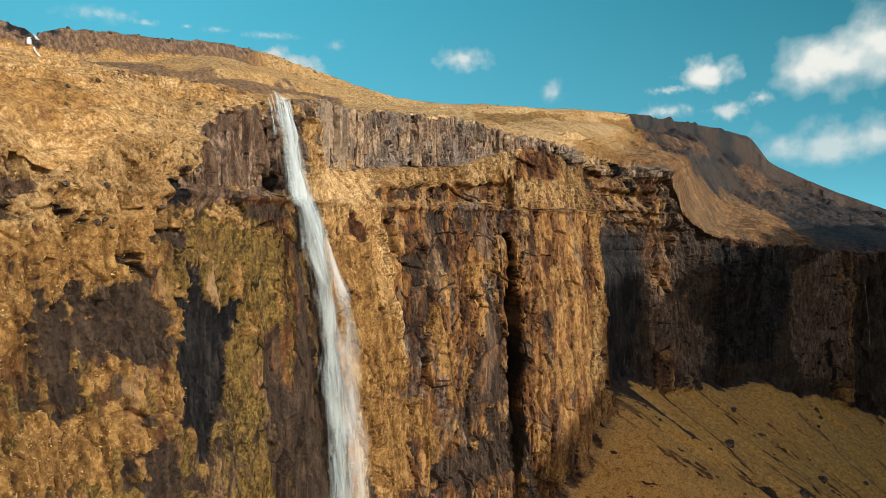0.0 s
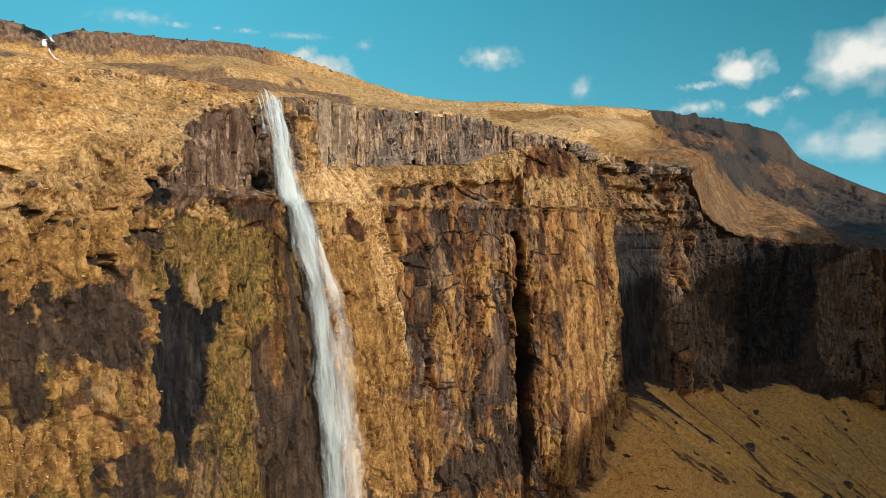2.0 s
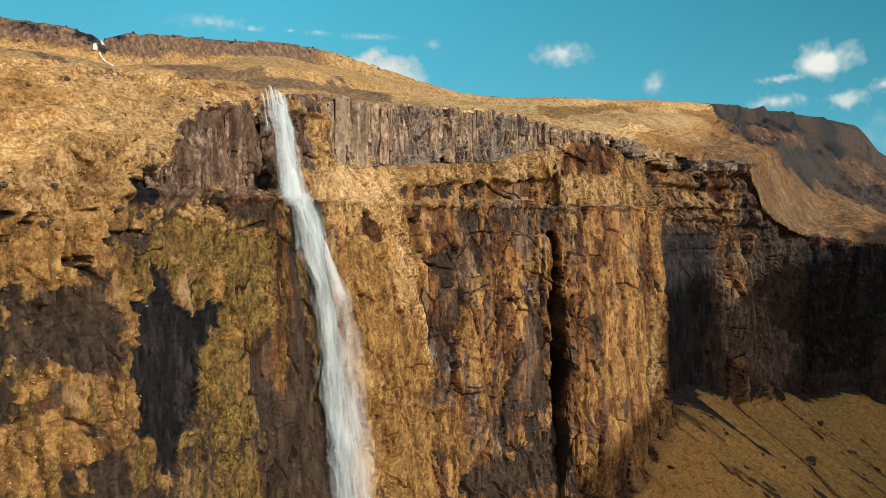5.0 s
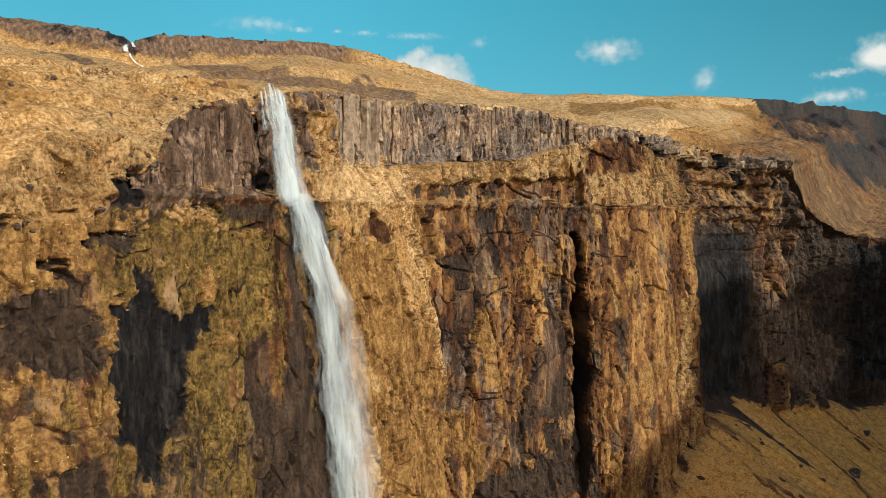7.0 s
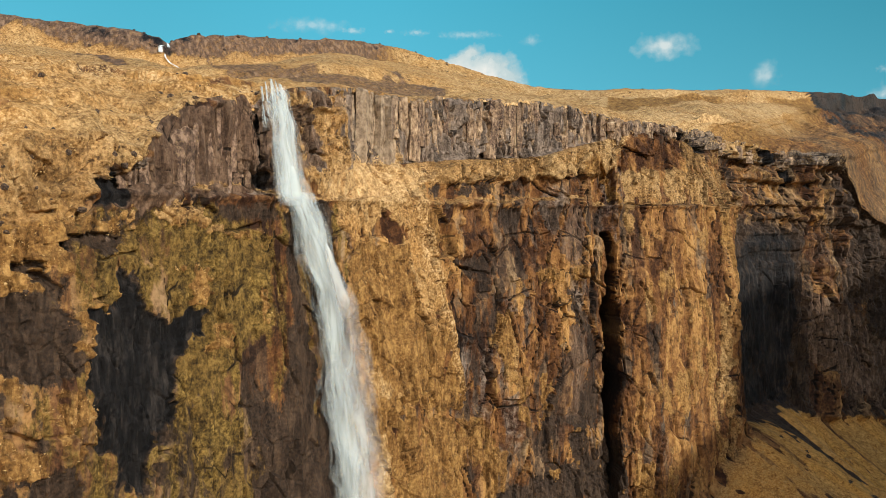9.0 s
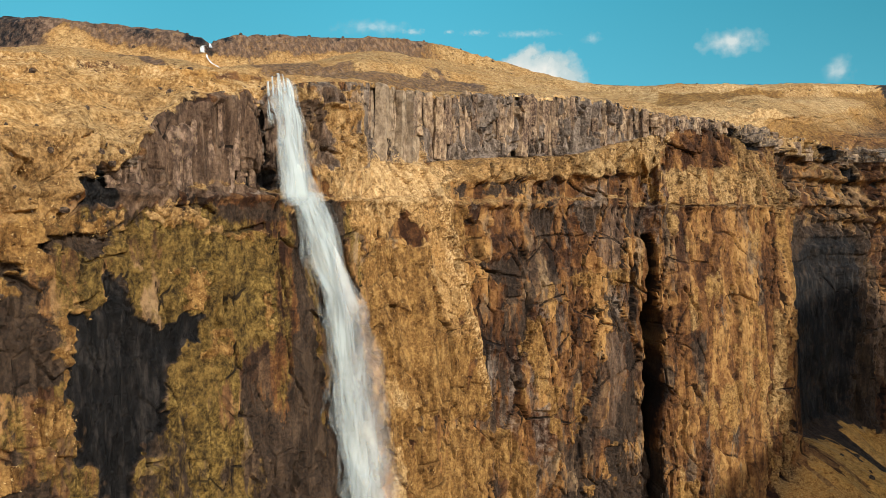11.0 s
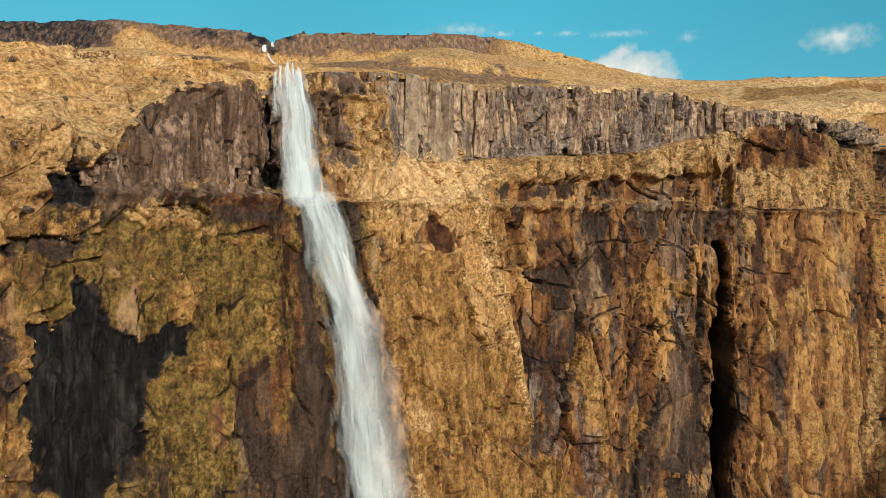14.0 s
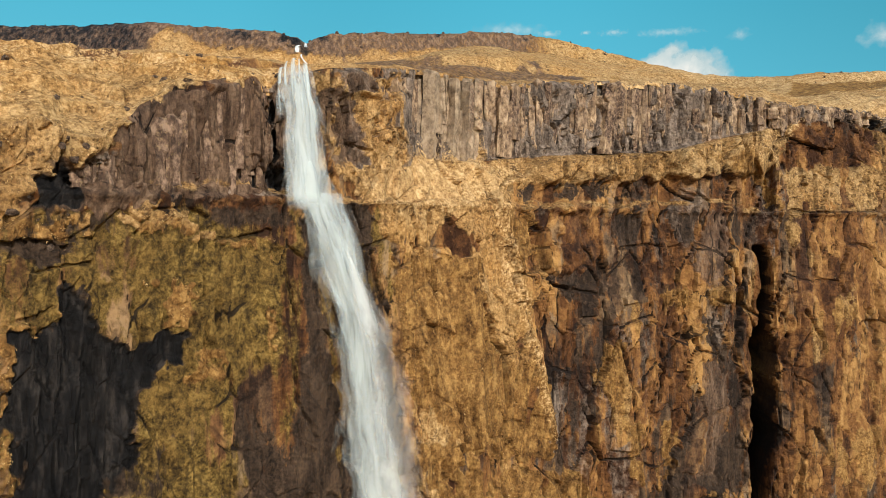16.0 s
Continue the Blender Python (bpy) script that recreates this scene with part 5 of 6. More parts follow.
def cloud_material():
    m = bpy.data.materials.new("cloud_white")
    m.use_nodes = True
    n, l = m.node_tree.nodes, m.node_tree.links
    n.remove(n["Principled BSDF"])
    tex, ramp, mix, maths = nodes_for(n, l)
    tc, info = n.new("ShaderNodeTexCoord"), n.new("ShaderNodeObjectInfo")
    length = n.new("ShaderNodeVectorMath")
    length.operation = "LENGTH"
    l.new(tc.outputs["Object"], length.inputs[0])
    add = n.new("ShaderNodeVectorMath")
    add.operation = "ADD"
    l.new(tc.outputs["Object"], add.inputs[0])
    comb = n.new("ShaderNodeCombineXYZ")
    l.new(maths("MULTIPLY", info.outputs["Random"], 40.0), comb.inputs["Z"])
    l.new(comb.outputs[0], add.inputs[1])
    t = n.new("ShaderNodeTexNoise")
    t.inputs["Scale"].default_value, t.inputs["Detail"].default_value, t.inputs["Roughness"].default_value = 1.15, 5.0, 0.5
    wide, sep = n.new("ShaderNodeAttribute"), n.new("ShaderNodeSeparateXYZ")
    wide.attribute_type, wide.attribute_name = "OBJECT", "breadth"
    back = n.new("ShaderNodeCombineXYZ")
    l.new(add.outputs[0], sep.inputs[0])
    l.new(maths("MULTIPLY", sep.outputs["X"], wide.outputs["Fac"]), back.inputs["X"])
    l.new(sep.outputs["Y"], back.inputs["Y"])
    l.new(sep.outputs["Z"], back.inputs["Z"])
    l.new(back.outputs[0], t.inputs["Vector"])
    body = maths("SUBTRACT", maths("ADD", maths("MULTIPLY", t.outputs["Fac"], 1.5), 0.12), length.outputs["Value"])
    alpha = ramp(body, (0.0, (0, 0, 0)), (0.8, (1, 1, 1)))
    dens = n.new("ShaderNodeAttribute")
    dens.attribute_type, dens.attribute_name = "OBJECT", "density"
    alpha = maths("MULTIPLY", alpha, dens.outputs["Fac"], True)
    em, tr, mx = n.new("ShaderNodeEmission"), n.new("ShaderNodeBsdfTransparent"), n.new("ShaderNodeMixShader")
    l.new(ramp(body, (0.2, (0.50, 0.64, 0.66)), (0.7, (0.86, 0.87, 0.82))), em.inputs["Color"])
    l.new(alpha, mx.inputs[0])
    l.new(tr.outputs[0], mx.inputs[1])
    l.new(em.outputs[0], mx.inputs[2])
    l.new(mx.outputs[0], n["Material Output"].inputs["Surface"])
    return m


def clouds():
    mat = cloud_material()
    bm = bmesh.new()
    bmesh.ops.create_circle(bm, cap_ends=True, segments=40, radius=1.25)
    me = bpy.data.meshes.new("cloud")
    bm.to_mesh(me)
    bm.free()
    me.materials.append(mat)
    # bearing, height, half width, half height in degrees; how dense
    rows = CLOUDS
    for az, el, w, hgt, dense in rows:
        r = 3900
        d = Vector((math.sin(radians(az)) * math.cos(radians(el)), math.cos(radians(az)) * math.cos(radians(el)), math.sin(radians(el))))
        ob = new("cloud", me)
        eye = Vector((0, 5, 58))
        ob.matrix_basis = look(eye + d * r, eye) @ Matrix.Diagonal((r * math.tan(radians(w)), r * math.tan(radians(hgt)), 60, 1))
        ob["density"], ob["breadth"] = dense, w / hgt
        tagged(ob, "small white fair-weather cloud in the blue sky" if dense > 0.6 else "thin wispy white cloud in the blue sky", "cloud", "clouds")
        ob.visible_shadow = False


CLOUDS = [(-2.2, 11.2, 4.2, 2.2, 2.8), (-1.5, 11.0, 2.9, 1.7, 2.4), (11.2, 12.5, 2.67, 1.12, 0.75), (29.1, 10.8, 2.50, 1.72, 1.5), (26.4, 9.8, 2.15, 0.43, 0.5),
          (18.1, 10.0, 1.38, 1.12, 0.5), (37.7, 10.8, 5.17, 3.2, 1.3), (40.0, 12.3, 3.01, 2.58, 1), (26.2, 8.3, 2.58, 0.77, 0.6),
          (30.5, 8.1, 1.94, 0.86, 0.7), (32.7, 8.9, 1.21, 0.60, 0.6), (36.4, 5.5, 6.46, 1.94, 0.6), (40.1, 6.0, 3.87, 1.72, 0.6),
          (-14.8, 14.6, 3.23, 0.69, 0.35), (-11.7, 14.3, 1.03, 0.34, 0.4), (-9.0, 14.3, 0.52, 0.22, 0.4), (-7.0, 14.2, 1.21, 0.30, 0.35),
          (-3.2, 14.0, 2.58, 0.43, 0.3), (1.7, 13.5, 0.86, 0.52, 0.3)]
sky_backdrop()
clouds()


# ---- basalt columns along the rim ----
def column_meshes():
    """Uneven prisms of basalt, one unit high, with joints and broken shoulders."""
    made = []
    for i in range(16):
        rnd = random.Random(140 + i)
        sides = rnd.choice((5, 6, 6, 7))
        turn = [2 * math.pi * (j + rnd.uniform(-0.28, 0.28)) / sides for j in range(sides)]
        ring = [(math.cos(a) * rnd.uniform(0.75, 1.15), math.sin(a) * rnd.uniform(0.75, 1.15)) for a in turn]
        levels = [0.0]
        while levels[-1] < 0.93:
            levels.append(levels[-1] + rnd.uniform(0.05, 0.16))
        levels = levels[:-1] + [0.965, 1.0]
        joints = set(rnd.sample(range(2, len(levels) - 1), 2))
        verts, faces = [], []
        sx = sy = 0.0
        pull = [1.0] * sides
        for li, zz in enumerate(levels):
            if li in joints:
                sx, sy = rnd.uniform(-0.16, 0.16), rnd.uniform(-0.2, 0.2)
                pull = [rnd.uniform(0.75, 1.15) for _ in pull]
            pull = [min(1.2, max(0.6, p * rnd.uniform(0.9, 1.1))) for p in pull]
            chip = rnd.randrange(sides) if rnd.random() < 0.4 else -1
            sc = 0.7 if li == len(levels) - 1 else 1.0
            for j, (x, y) in enumerate(ring):
                f = sc * pull[j] * (0.6 if j == chip else 1.0)
                verts.append((x * f + sx, y * f + sy, zz + (rnd.uniform(-0.025, 0.025) if 0 < li else 0)))
        for li in range(len(levels) - 1):
            for j in range(sides):
                a0, a1 = li * sides + j, li * sides + (j + 1) % sides
                faces.append((a0, a1, a1 + sides, a0 + sides))
        faces.append(tuple(range((len(levels) - 1) * sides, len(levels) * sides)))
        faces.append(tuple(range(sides - 1, -1, -1)))
        me = mesh_from("basalt_column", verts, faces)
        me.materials.append(COLUMN)
        made.append(me)
    return made


def rim_columns():
    shapes, rnd = column_meshes(), random.Random(5)
    rim_s = np.r_[0, np.cumsum(np.hypot(np.diff(RX), np.diff(RY)))]

    def row(k0, k1, width, setback, drop, gaps, broken):
        a0, a1 = np.interp([k0, k1], K, rim_s)
        d = a0
        while d < a1:
            w = width * (rnd.uniform(0.5, 1.2) if rnd.random() < 0.8 else rnd.uniform(1.3, 2.0))
            st = np.interp(d + w / 2, rim_s, S)
            get = lambda arr: float(np.interp(st, S, arr))
            k = get(K)
            d += w * 0.9
            if rnd.random() < gaps:
                continue
            zb, zt = get(CFOOT) - 0.5 + 0.8 * float(vnoise(st / 3, 0.0, 0.0, 413)) + rnd.gauss(0, 0.45), get(RZ) - drop * rnd.random() ** 2 - 0.1
            if k < 8:
                zt = min(zt, float(np.interp(st, S, columns_top)) - drop * rnd.random() ** 2)
            full = zt - zb
            luck = rnd.random()
            if luck < broken:
                zb += rnd.uniform(0.15, 0.5) * full
            elif luck < 1.7 * broken:
                zt -= rnd.uniform(0.1, 0.4) * full
            hgt = zt - zb
            here = int(np.searchsorted(S, st))
            if hgt < 0.9 or rim_caves[np.abs(Zc[:, here] - zb - 0.4 * hgt) < 1.0, here].max() > 0.4:
                continue
            off = rnd.gauss(0, 0.3) + 0.7 * float(vnoise(st / 4, 0.0, 0.0, 421)) - setback
            f = 0.955 if k > 9 else 0.66
            x = get(FX) + (get(RX) - get(FX)) * f + get(NX) * off
            y = get(FY) + (get(RY) - get(FY)) * f + get(NY) * off
            ob = new("basalt_column", rnd.choice(shapes))
            turn = math.atan2(get(NY), get(NX)) + rnd.uniform(-1.5, 1.5)
            ob.matrix_basis = Matrix.LocRotScale((x, y, zb), Euler((rnd.gauss(0, 0.03), rnd.gauss(0, 0.03), turn)), (w * 0.6, w * 0.66, hgt))
            ob.parent = cliff

    row(9.25, 10.9, 2.4, 1.1, 0.8, 0.0, 0.1)
    row(9.3, 10.8, 1.5, 0.7, 1.0, 0.45, 0.5)
    row(10.9, 19.0, 0.9, 0.6, 1.0, 0.3, 0.45)
    row(10.8, 19.0, 1.3, 1.0, 0.8, 0.05, 0.25)
    row(19.0, 22.9, 1.9, 0.7, 1.2, 0.15, 0.3)
    row(4.35, 6.65, 0.9, 0.8, 1.6, 0.2, 0.25)
    row(4.4, 6.65, 1.2, 1.0, 1.2, 0.1, 0.15)


rim_columns()


# ---- white water ----
def water_material(name, density, scale_u, scale_v, soft_edge, colour=(0.86, 0.9, 0.88)):
    m = bpy.data.materials.new(name)
    m.use_nodes = True
    n, l = m.node_tree.nodes, m.node_tree.links
    b = n["Principled BSDF"]
    tex, ramp, mix, maths = nodes_for(n, l)
    uv = n.new("ShaderNodeUVMap")
    uv.uv_map = "flow"
    sep = n.new("ShaderNodeSeparateXYZ")
    l.new(uv.outputs["UV"], sep.inputs[0])
    mp, t = n.new("ShaderNodeMapping"), n.new("ShaderNodeTexNoise")
    mp.inputs["Scale"].default_value = (scale_u, scale_v, 1)
    t.inputs["Scale"].default_value, t.inputs["Detail"].default_value, t.inputs["Roughness"].default_value, t.inputs["Distortion"].default_value = 1.0, 6.0, 0.6, 0.3
    l.new(uv.outputs["UV"], mp.inputs["Vector"])
    l.new(mp.outputs["Vector"], t.inputs["Vector"])
    across = maths("ABSOLUTE", maths("SUBTRACT", sep.outputs["X"], 0.5))
    edge = maths("MULTIPLY", across, 2.0)
    fall = maths("SUBTRACT", 1.0, maths("POWER", edge, soft_edge))
    a = maths("ADD", maths("MULTIPLY", maths("SUBTRACT", t.outputs["Fac"], 0.5), 2.2), maths("SUBTRACT", maths("MULTIPLY", fall, 1.5), 0.55))
    a = maths("MULTIPLY", ramp(a, (0.0, (0, 0, 0)), (1.0, (1, 1, 1))), density)
    ends = n.new("ShaderNodeAttribute")
    ends.attribute_name = "ends"
    l.new(maths("MULTIPLY", a, ends.outputs["Fac"]), b.inputs["Alpha"])
    l.new(ramp(t.outputs["Fac"], (0.3, tuple(c * 0.72 for c in colour)), (0.6, colour)), b.inputs["Base Color"])
    b.inputs["Roughness"].default_value = 0.7
    b.inputs["Specular IOR Level"].default_value = 0.2
    b.inputs["Subsurface Weight"].default_value = 0.0
    return m


def ribbon(name, line, widths, side, bulge, seed, across=14, per_m=1.6):
    """A hanging sheet of water along a line of (x, y, z), with a rippled surface; u runs across, v down."""
    p = np.array(line, float)
    run = np.r_[0, np.cumsum(np.linalg.norm(np.diff(p, axis=0), axis=1))]
    n_rows = max(8, int(run[-1] * per_m))
    d = np.linspace(0, run[-1], n_rows)
    c = np.stack([np.interp(d, run, p[:, i]) for i in range(3)], 1)
    for _ in range(3):
        c[1:-1] = (c[:-2] + 2 * c[1:-1] + c[2:]) / 4
    w = np.interp(d, run, widths)
    u = np.linspace(-1, 1, across)
    side = np.array([side[0], side[1]]) / np.hypot(*side)
    front = np.array([side[1], -side[0]])
    D2, U2 = np.meshgrid(d, u, indexing="ij")
    wob = 0.35 * vnoise(U2 * 2.3 + seed, D2 * 0.22, D2 * 0 + seed, seed) * np.minimum(w[:, None], 3) * 0.5
    edge_w = 1 + 0.38 * vnoise(np.sign(U2) * 3.0, D2 * 0.35, D2 * 0 + seed, seed + 3) * np.abs(U2)
    lat = U2 * w[:, None] / 2 * edge_w
    dep = bulge * (1 - U2 ** 2) * np.minimum(w[:, None], 4) * 0.3 + wob
    X, Y = c[:, :1] + side[0] * lat + front[0] * dep, c[:, 1:2] + side[1] * lat + front[1] * dep
    Z = np.repeat(c[:, 2:3], across, 1)
    r = n_rows
    i = np.arange(r * across).reshape(r, across)
    quads = np.stack([i[:-1, :-1], i[:-1, 1:], i[1:, 1:], i[1:, :-1]], -1).reshape(-1, 4)
    me = mesh_from(name, np.stack([X, Y, Z], -1).reshape(-1, 3), quads, True)
    fade_end = np.clip(np.minimum((D2 + 0.3) / {"upper_curtain": 4.5, "lower_curtain": 0.5}.get(name, 1.2), (run[-1] - D2) / 1.6), 0, 1) ** 0.8
    fade_end = fade_end if run[-1] > 9 else np.clip(np.minimum(D2 + 0.6, run[-1] - D2 + 0.6), 0, 1)
    ca = me.color_attributes.new("ends", "FLOAT_COLOR", "POINT")
    ca.data.foreach_set("color", np.repeat(fade_end.reshape(-1, 1), 4, 1).astype(np.float32).ravel())
    uvl = me.uv_layers.new(name="flow")
    uv = np.stack([(U2 + 1) / 2, D2 + seed * 7.3], -1).reshape(-1, 2)
    uvl.data.foreach_set("uv", uv[quads.ravel()].astype(np.float32).ravel())
    return me


DENSE = water_material("white_water", 0.58, 7.0, 0.13, 1.6, (0.66, 0.73, 0.71))
VEIL = water_material("thin_water_veil", 0.42, 9.0, 0.11, 1.2, (0.72, 0.79, 0.77))
MIST = water_material("drifting_spray", 0.46, 2.2, 0.09, 0.9, (0.8, 0.82, 0.78))
fall = empty("waterfall", (-22, 99, 75), "tall white waterfall dropping over the cliff in two leaps", "waterfall")
SIDE = (0.47, 0.88)
LIP = [(-24.6, 102.6, 77.6), (-23.2, 99.9, 77.2), (-22.7, 99.0, 76.0), (-22.3, 98.6, 73.6), (-22.0, 98.45, 71.5)]
UPPER = [(-22.7, 99.0, 76.4), (-22.3, 98.4, 75.2), (-21.2, 97.7, 69), (-20.4, 97.5, 64), (-20.1, 97.3, 62.2), (-19.9, 97.2, 61.0)]
LOWER = [(-19.9, 98.7, 62.9), (-19.6, 98.4, 61.5), (-18.5, 99.4, 57), (-17.2, 100.9, 50), (-16.6, 101.8, 43), (-16.1, 102.8, 37), (-15.7, 103.6, 31), (-15.3, 104.0, 26), (-14.6, 104.6, 10), (-14.0, 105.2, -10), (-13.7, 105.4, -60)]
part("upper_curtain", ribbon("upper_curtain", UPPER, [4.4, 5.8, 7.0, 7.8, 8.2, 7.6], SIDE, 0.6, 3, 22, 3.0), DENSE, fall)
part("upper_veil", ribbon("upper_veil", [(x + 0.15, y - 0.25, z) for x, y, z in UPPER], [4.8, 6.2, 8.0, 9.2, 9.8, 9.6], SIDE, 0.7, 8, 22, 3.0), VEIL, fall)
for shift, wid, seed in ((-1.7, 0.9, 41), (-1.1, 0.5, 43), (-0.3, 0.8, 44), (0.35, 0.5, 47), (1.1, 1.1, 49)):
    part("lip_strand", ribbon("lip_strand", [(x + 0.6 * shift * f, y + 0.8 * shift * f - 0.05, z + 0.35 - 0.42 * shift ** 2) for (x, y, z), f in zip(LIP, (0.5, 1, 1.05, 1.15, 1.2))], [wid * 0.5, wid * 0.8, wid, wid * 1.3, wid * 1.5], SIDE, 0.5, seed, 8, 3.0), DENSE, fall)
part("lower_curtain", ribbon("lower_curtain", LOWER, [8.6, 8.8, 7.6, 6.2, 6.0, 6.4, 6.8, 7.2, 7.6, 8, 9], SIDE, 0.6, 5, 26, 2.4), DENSE, fall)
part("lower_veil", ribbon("lower_veil", [(x + 0.35, y - 0.3, z) for x, y, z in LOWER], [7.6, 8.4, 8.8, 8.6, 8.8, 9.6, 10.4, 11, 11, 12, 13], SIDE, 0.8, 11, 26, 2.4), VEIL, fall)
part("spray", ribbon("spray", [(x + 1.7 + (62 - z) * 0.025, y - 0.7, z) for x, y, z in LOWER[2:]], [0.4, 6.5, 10, 12.5, 13.5, 14, 14, 14, 15], SIDE, 1.0, 17, 16, 1.0), MIST, fall, "soft drifting spray")

trickle = empty("trickle", (206, 264, 34), "thin white thread of water on the dark shaded wall", "waterfall")
part("thread", ribbon("thread", [(204.0, 263.5, 36), (206.0, 265.5, 30), (209.5, 268.5, 22), (211.0, 269.5, 14), (211.5, 269.5, 7)], [0.7, 1.0, 1.1, 1.2, 0.8], (0.9, 0.4), 0.3, 53, 8, 1.5), VEIL, trickle)

# the brook that tumbles over the scarp far above
def on_hill(kk, qq):
    """A point a little proud of the hillside."""
    c, w = int(np.argmin(np.abs(k2 - kk))), int(np.argmin(np.abs(q[:, 0] - qq)))
    return float(px[w, c]) + 0.3, float(py[w, c]) - 0.9, float(hz[w, c]) + 0.35


FOAM = water_material("foaming_brook", 1.0, 3.0, 0.8, 2.5, (0.70, 0.75, 0.74))
brook = empty("brook_cascade", on_hill(7.13, 0.99), "narrow white brook tumbling over the stony scarp", "stream")


def down_hill(kk, drop):
    """The place on the brook's slope that lies so far below the crest."""
    c = int(np.argmin(np.abs(k2 - kk)))
    rows_up = np.nonzero((q[:, 0] > 0.75) & (q[:, 0] <= 1.0))[0]
    top = float(hz[rows_up[-1], c])
    w = int(rows_up[np.argmin(np.abs(hz[rows_up, c] - (top - drop)))])
    return float(px[w, c]) + 0.25, float(py[w, c]) - 0.7, top - drop + 0.3


for name, way, wid in (("upper_step", [(7.13, 0.0), (7.13, 0.9), (7.125, 1.7), (7.12, 2.5)], (0.9, 1.1, 1.2, 1.4)),
                       ("middle_step", [(7.06, 2.7), (7.05, 3.6), (7.045, 4.6), (7.04, 5.8)], (1.0, 1.7, 2.0, 2.3)),
                       ("lower_step", [(7.06, 5.6), (7.09, 6.6), (7.14, 7.6), (7.19, 8.8), (7.24, 10.5)], (0.9, 0.8, 0.9, 0.8, 0.6))):
    part(name, ribbon(name, [down_hill(*p) for p in way], wid, (0.9, 0.4), 0.4, 31, 8, 3.0), FOAM, brook)


# ---- loose rock and tussocks ----
def rock_meshes():
    made = []
    for i in range(6):
        bm = bmesh.new()
        bmesh.ops.create_icosphere(bm, subdivisions=2, radius=1.0)
        cuts = [Vector((math.cos(a * 2.4 + i), math.sin(a * 2.4 + i), 0.5 * math.sin(a * 1.7 + 2 * i))).normalized() for a in range(7)]
        for vert in bm.verts:
            c = vert.co.copy()
            k = 1 + 0.45 * noise.noise(c * 0.9 + Vector((i * 7.1, 0, 0))) + 0.2 * noise.noise(c * 2.6 + Vector((0, i * 3.3, 0)))
            co = Vector((c.x * 1.15, c.y, c.z * 0.72)) * k
            for cut in cuts:
                over = co.dot(cut) - 0.62
                if over > 0:
                    co -= cut * over
            vert.co = co
        me = bpy.data.meshes.new("boulder")
        bm.to_mesh(me)
        bm.free()
        me.materials.append(BOULDER)
        made.append(me)
    return made


def boulders():
    shapes, rnd = rock_meshes(), random.Random(31)

    def lay(x, y, z, size, label, group):
        ob = new("boulder", rnd.choice(shapes))
        ob.matrix_basis = Matrix.LocRotScale((x, y, z + 0.12 * size), Euler((rnd.gauss(0, 0.2), rnd.gauss(0, 0.2), rnd.uniform(0, 6.28))), (size * rnd.uniform(0.8, 1.3), size, size * rnd.uniform(0.8, 1.1)))
        tagged(ob, label, "boulder", group)

    for _ in range(46):
        c = int(np.searchsorted(K, rnd.uniform(20.3, 27.5)))
        over = talus_over[:, c]
        rows_on = np.nonzero((over > 2) & (Zc2[:, c] > VIS[c]))[0]
        if len(rows_on):
            r = int(rnd.choice(list(rows_on)))
            lay(float(Xc[r, c]), float(Yc[r, c]), float(Zc2[r, c]), rnd.choice((0.6, 0.8, 1.0, 1.2, 2.0)), "dark weathered boulder lying on the grassy scree slope", "boulders on the scree")
    for _ in range(26):
        c = int(np.searchsorted(k2, rnd.uniform(2.6, 6.8)))
        r = int(np.searchsorted(g[:, c], rnd.uniform(0.2, 15.0) * rnd.random() ** 0.5))
        lay(float(px[r, c]), float(py[r, c]), float(hz[r, c]) - 0.1, rnd.choice((0.15, 0.2, 0.25, 0.3, 0.45, 0.6)), "dark brown rock sunk in the dry grass slope", "rocks on the grass slope")
    for _ in range(50):
        c = int(np.searchsorted(K, rnd.uniform(2.6, 4.9)))
        rows_on = np.nonzero((slope_left[:, c] > 0.6) & (Zc2[:, c] > VIS[c]))[0]
        if len(rows_on):
            r = int(rnd.choice(list(rows_on)))
            lay(float(Xc[r, c]), float(Yc[r, c]), float(Zc2[r, c]) - 0.1, rnd.choice((0.15, 0.2, 0.25, 0.35, 0.5)), "dark brown rock sunk in the dry grass slope", "rocks on the grass slope")
    for _ in range(60):
        c = int(np.searchsorted(k2, rnd.uniform(4.0, 12.5)))
        r = int(np.searchsorted(q[:, 0], rnd.uniform(0.955, 1.0)))
        lay(float(px[r, c]), float(py[r, c]), float(hz[r, c]), rnd.uniform(0.3, 0.75), "dark boulder on the stony scarp at the skyline", "boulders on the scarp")
    for _ in range(16):
        c = int(np.searchsorted(k2, rnd.uniform(12.5, 21.5)))
        r = int(np.searchsorted(q[:, 0], rnd.uniform(0.86, 1.0)))
        lay(float(px[r, c]), float(py[r, c]), float(hz[r, c]), rnd.uniform(0.25, 0.5), "small dark boulder in dry hill grass", "boulders on the hill")


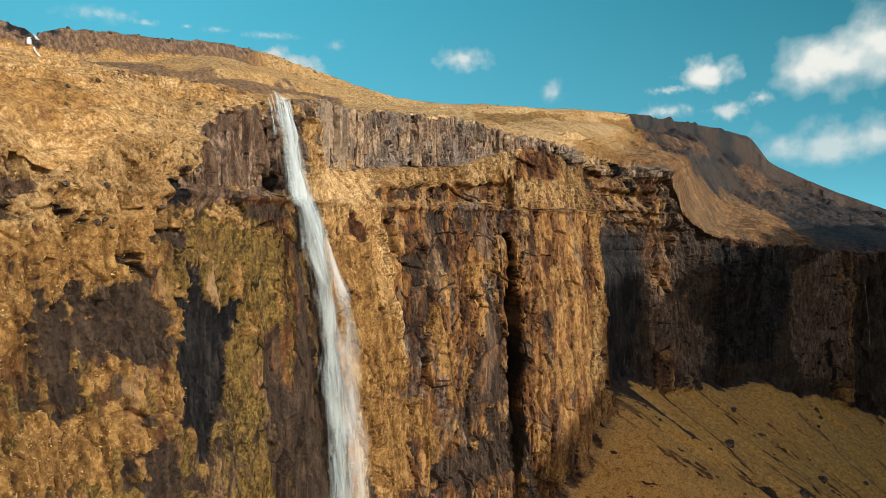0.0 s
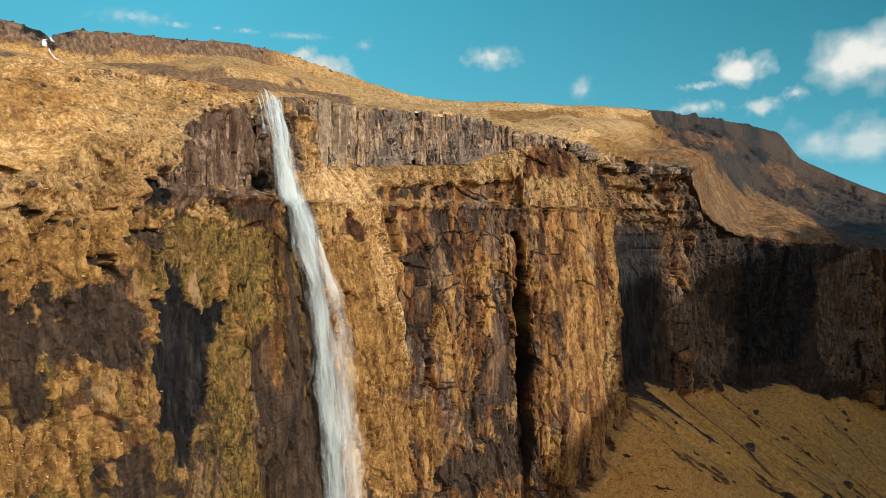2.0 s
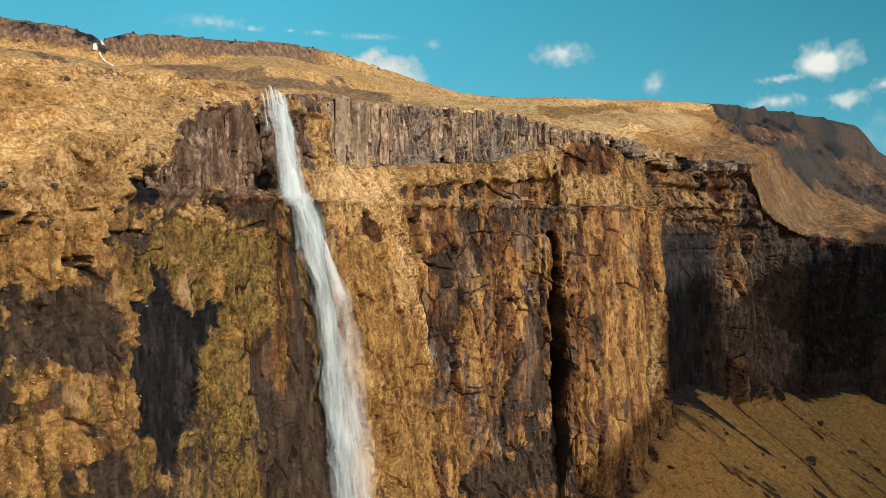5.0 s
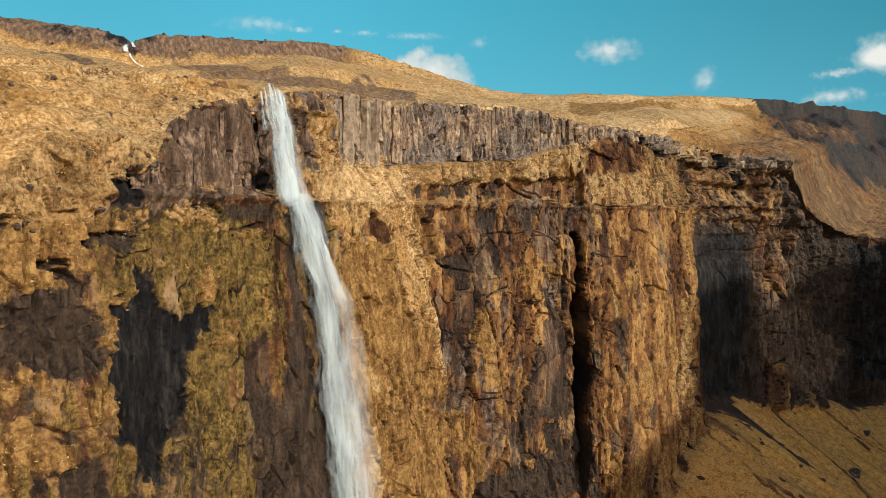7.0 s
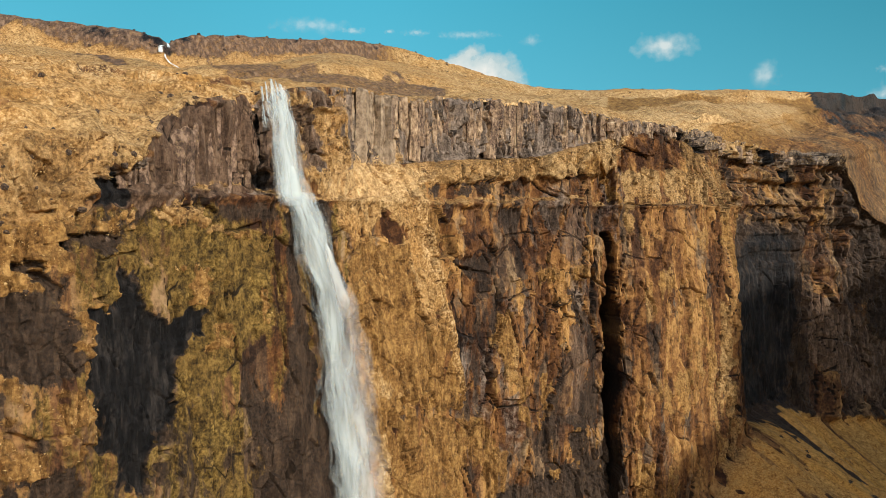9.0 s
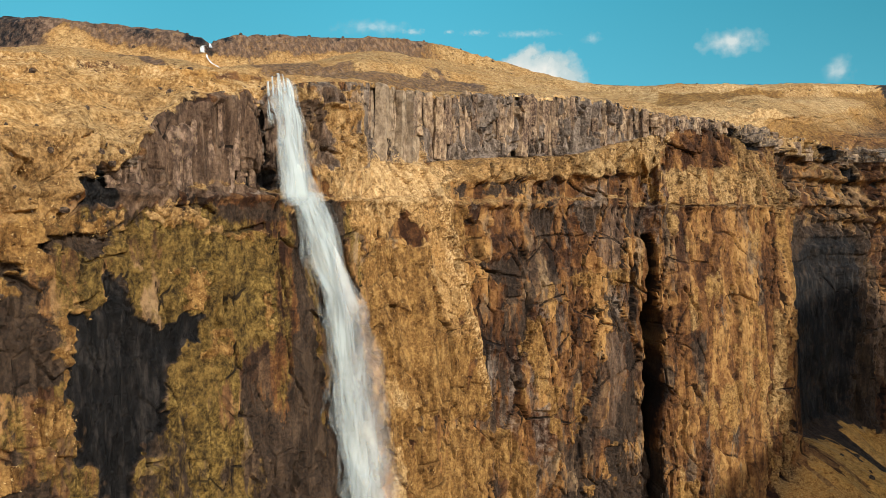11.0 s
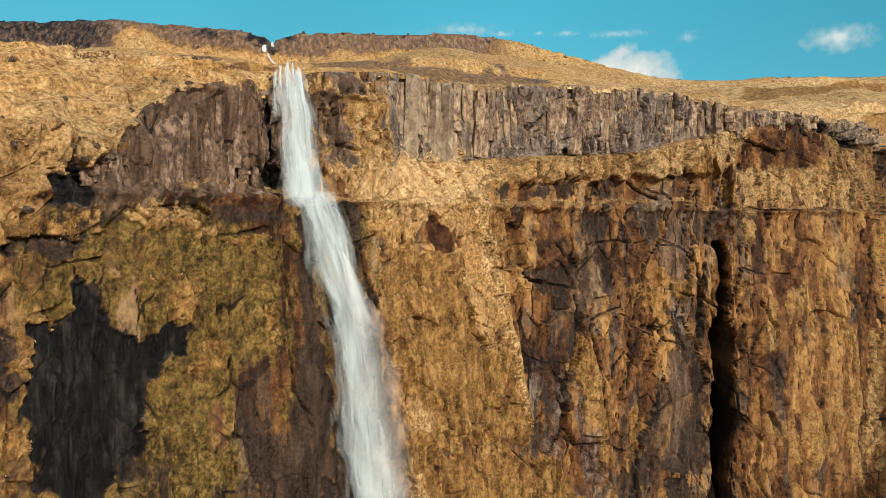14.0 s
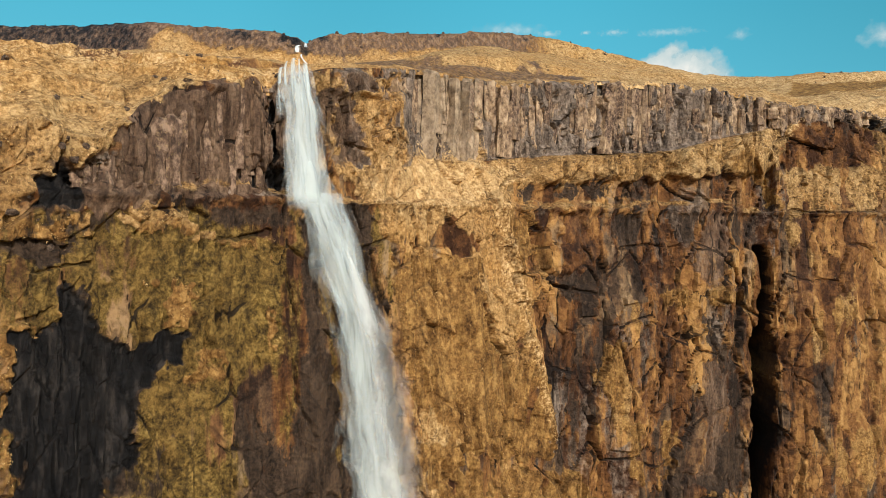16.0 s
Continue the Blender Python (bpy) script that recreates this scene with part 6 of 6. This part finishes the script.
def tussocks():
    """Tufts of dry grass, too many to count, on the near slope and the ledges."""
    rng = np.random.default_rng(12)
    soil = np.clip(turf, 0, 1) * (Zc > VIS) * (KK < 20) * (0.25 + 0.75 * (KK < 5.2)) * (1 - 0.8 * band)
    r1, c1 = np.nonzero(rng.random(soil.shape) < soil * 0.06)
    p1 = np.stack([Xc[r1, c1], Yc[r1, c1], Zc2[r1, c1]], 1)
    n1v = np.stack([NX[c1], NY[c1], 0 * c1 + 0.5], 1)
    soil2 = near * (k2 < 8.5) * (g < 16) * (1 - np.clip(stone, 0, 1))
    r2, c2 = np.nonzero(rng.random(soil2.shape) < soil2 * 0.10)
    p2 = np.stack([px[r2, c2], py[r2, c2], hz[r2, c2]], 1)
    n2v = np.stack([0.4 * NX[pick][c2], 0.4 * NY[pick][c2], 0 * c2 + 1.0], 1)
    base, out_v = np.concatenate([p1, p2]), np.concatenate([n1v, n2v])
    blades = 5
    base, out_v = np.repeat(base, blades, 0), np.repeat(out_v, blades, 0)
    m = len(base)
    base = base + rng.normal(0, 0.12, (m, 3)) - 0.05 * out_v
    tip = base + (out_v + rng.normal(0, 0.55, (m, 3)) + np.array([0, 0, -0.25])) * rng.uniform(0.08, 0.2, (m, 1))
    wide_v = rng.normal(0, 1, (m, 3)) * 0.05
    co = np.stack([base - wide_v, base + wide_v, tip], 1).reshape(-1, 3).astype(np.float32)
    me = bpy.data.meshes.new("dry_grass")
    me.vertices.add(len(co))
    me.vertices.foreach_set("co", co.ravel())
    me.loops.add(3 * m)
    me.loops.foreach_set("vertex_index", np.arange(3 * m, dtype=np.int32))
    me.polygons.add(m)
    me.polygons.foreach_set("loop_start", np.arange(0, 3 * m, 3, dtype=np.int32))
    me.update(calc_edges=True)
    mt, n, l, b = material("dry_grass_blades", 0.9, 0.1)
    tex, ramp, mix, maths = nodes_for(n, l)
    geo = n.new("ShaderNodeNewGeometry")
    l.new(ramp(geo.outputs["Random Per Island"], (0.0, (0.22, 0.12, 0.045)), (0.5, (0.50, 0.32, 0.13)), (1.0, (0.60, 0.41, 0.19))), b.inputs["Base Color"])
    me.materials.append(mt)
    ob = new("dry_grass", me)
    tagged(ob, "dry tan grass tufts growing on the slope and ledges", "grass", kind="stuff")
    print("tufts", m)


boulders()
tussocks()
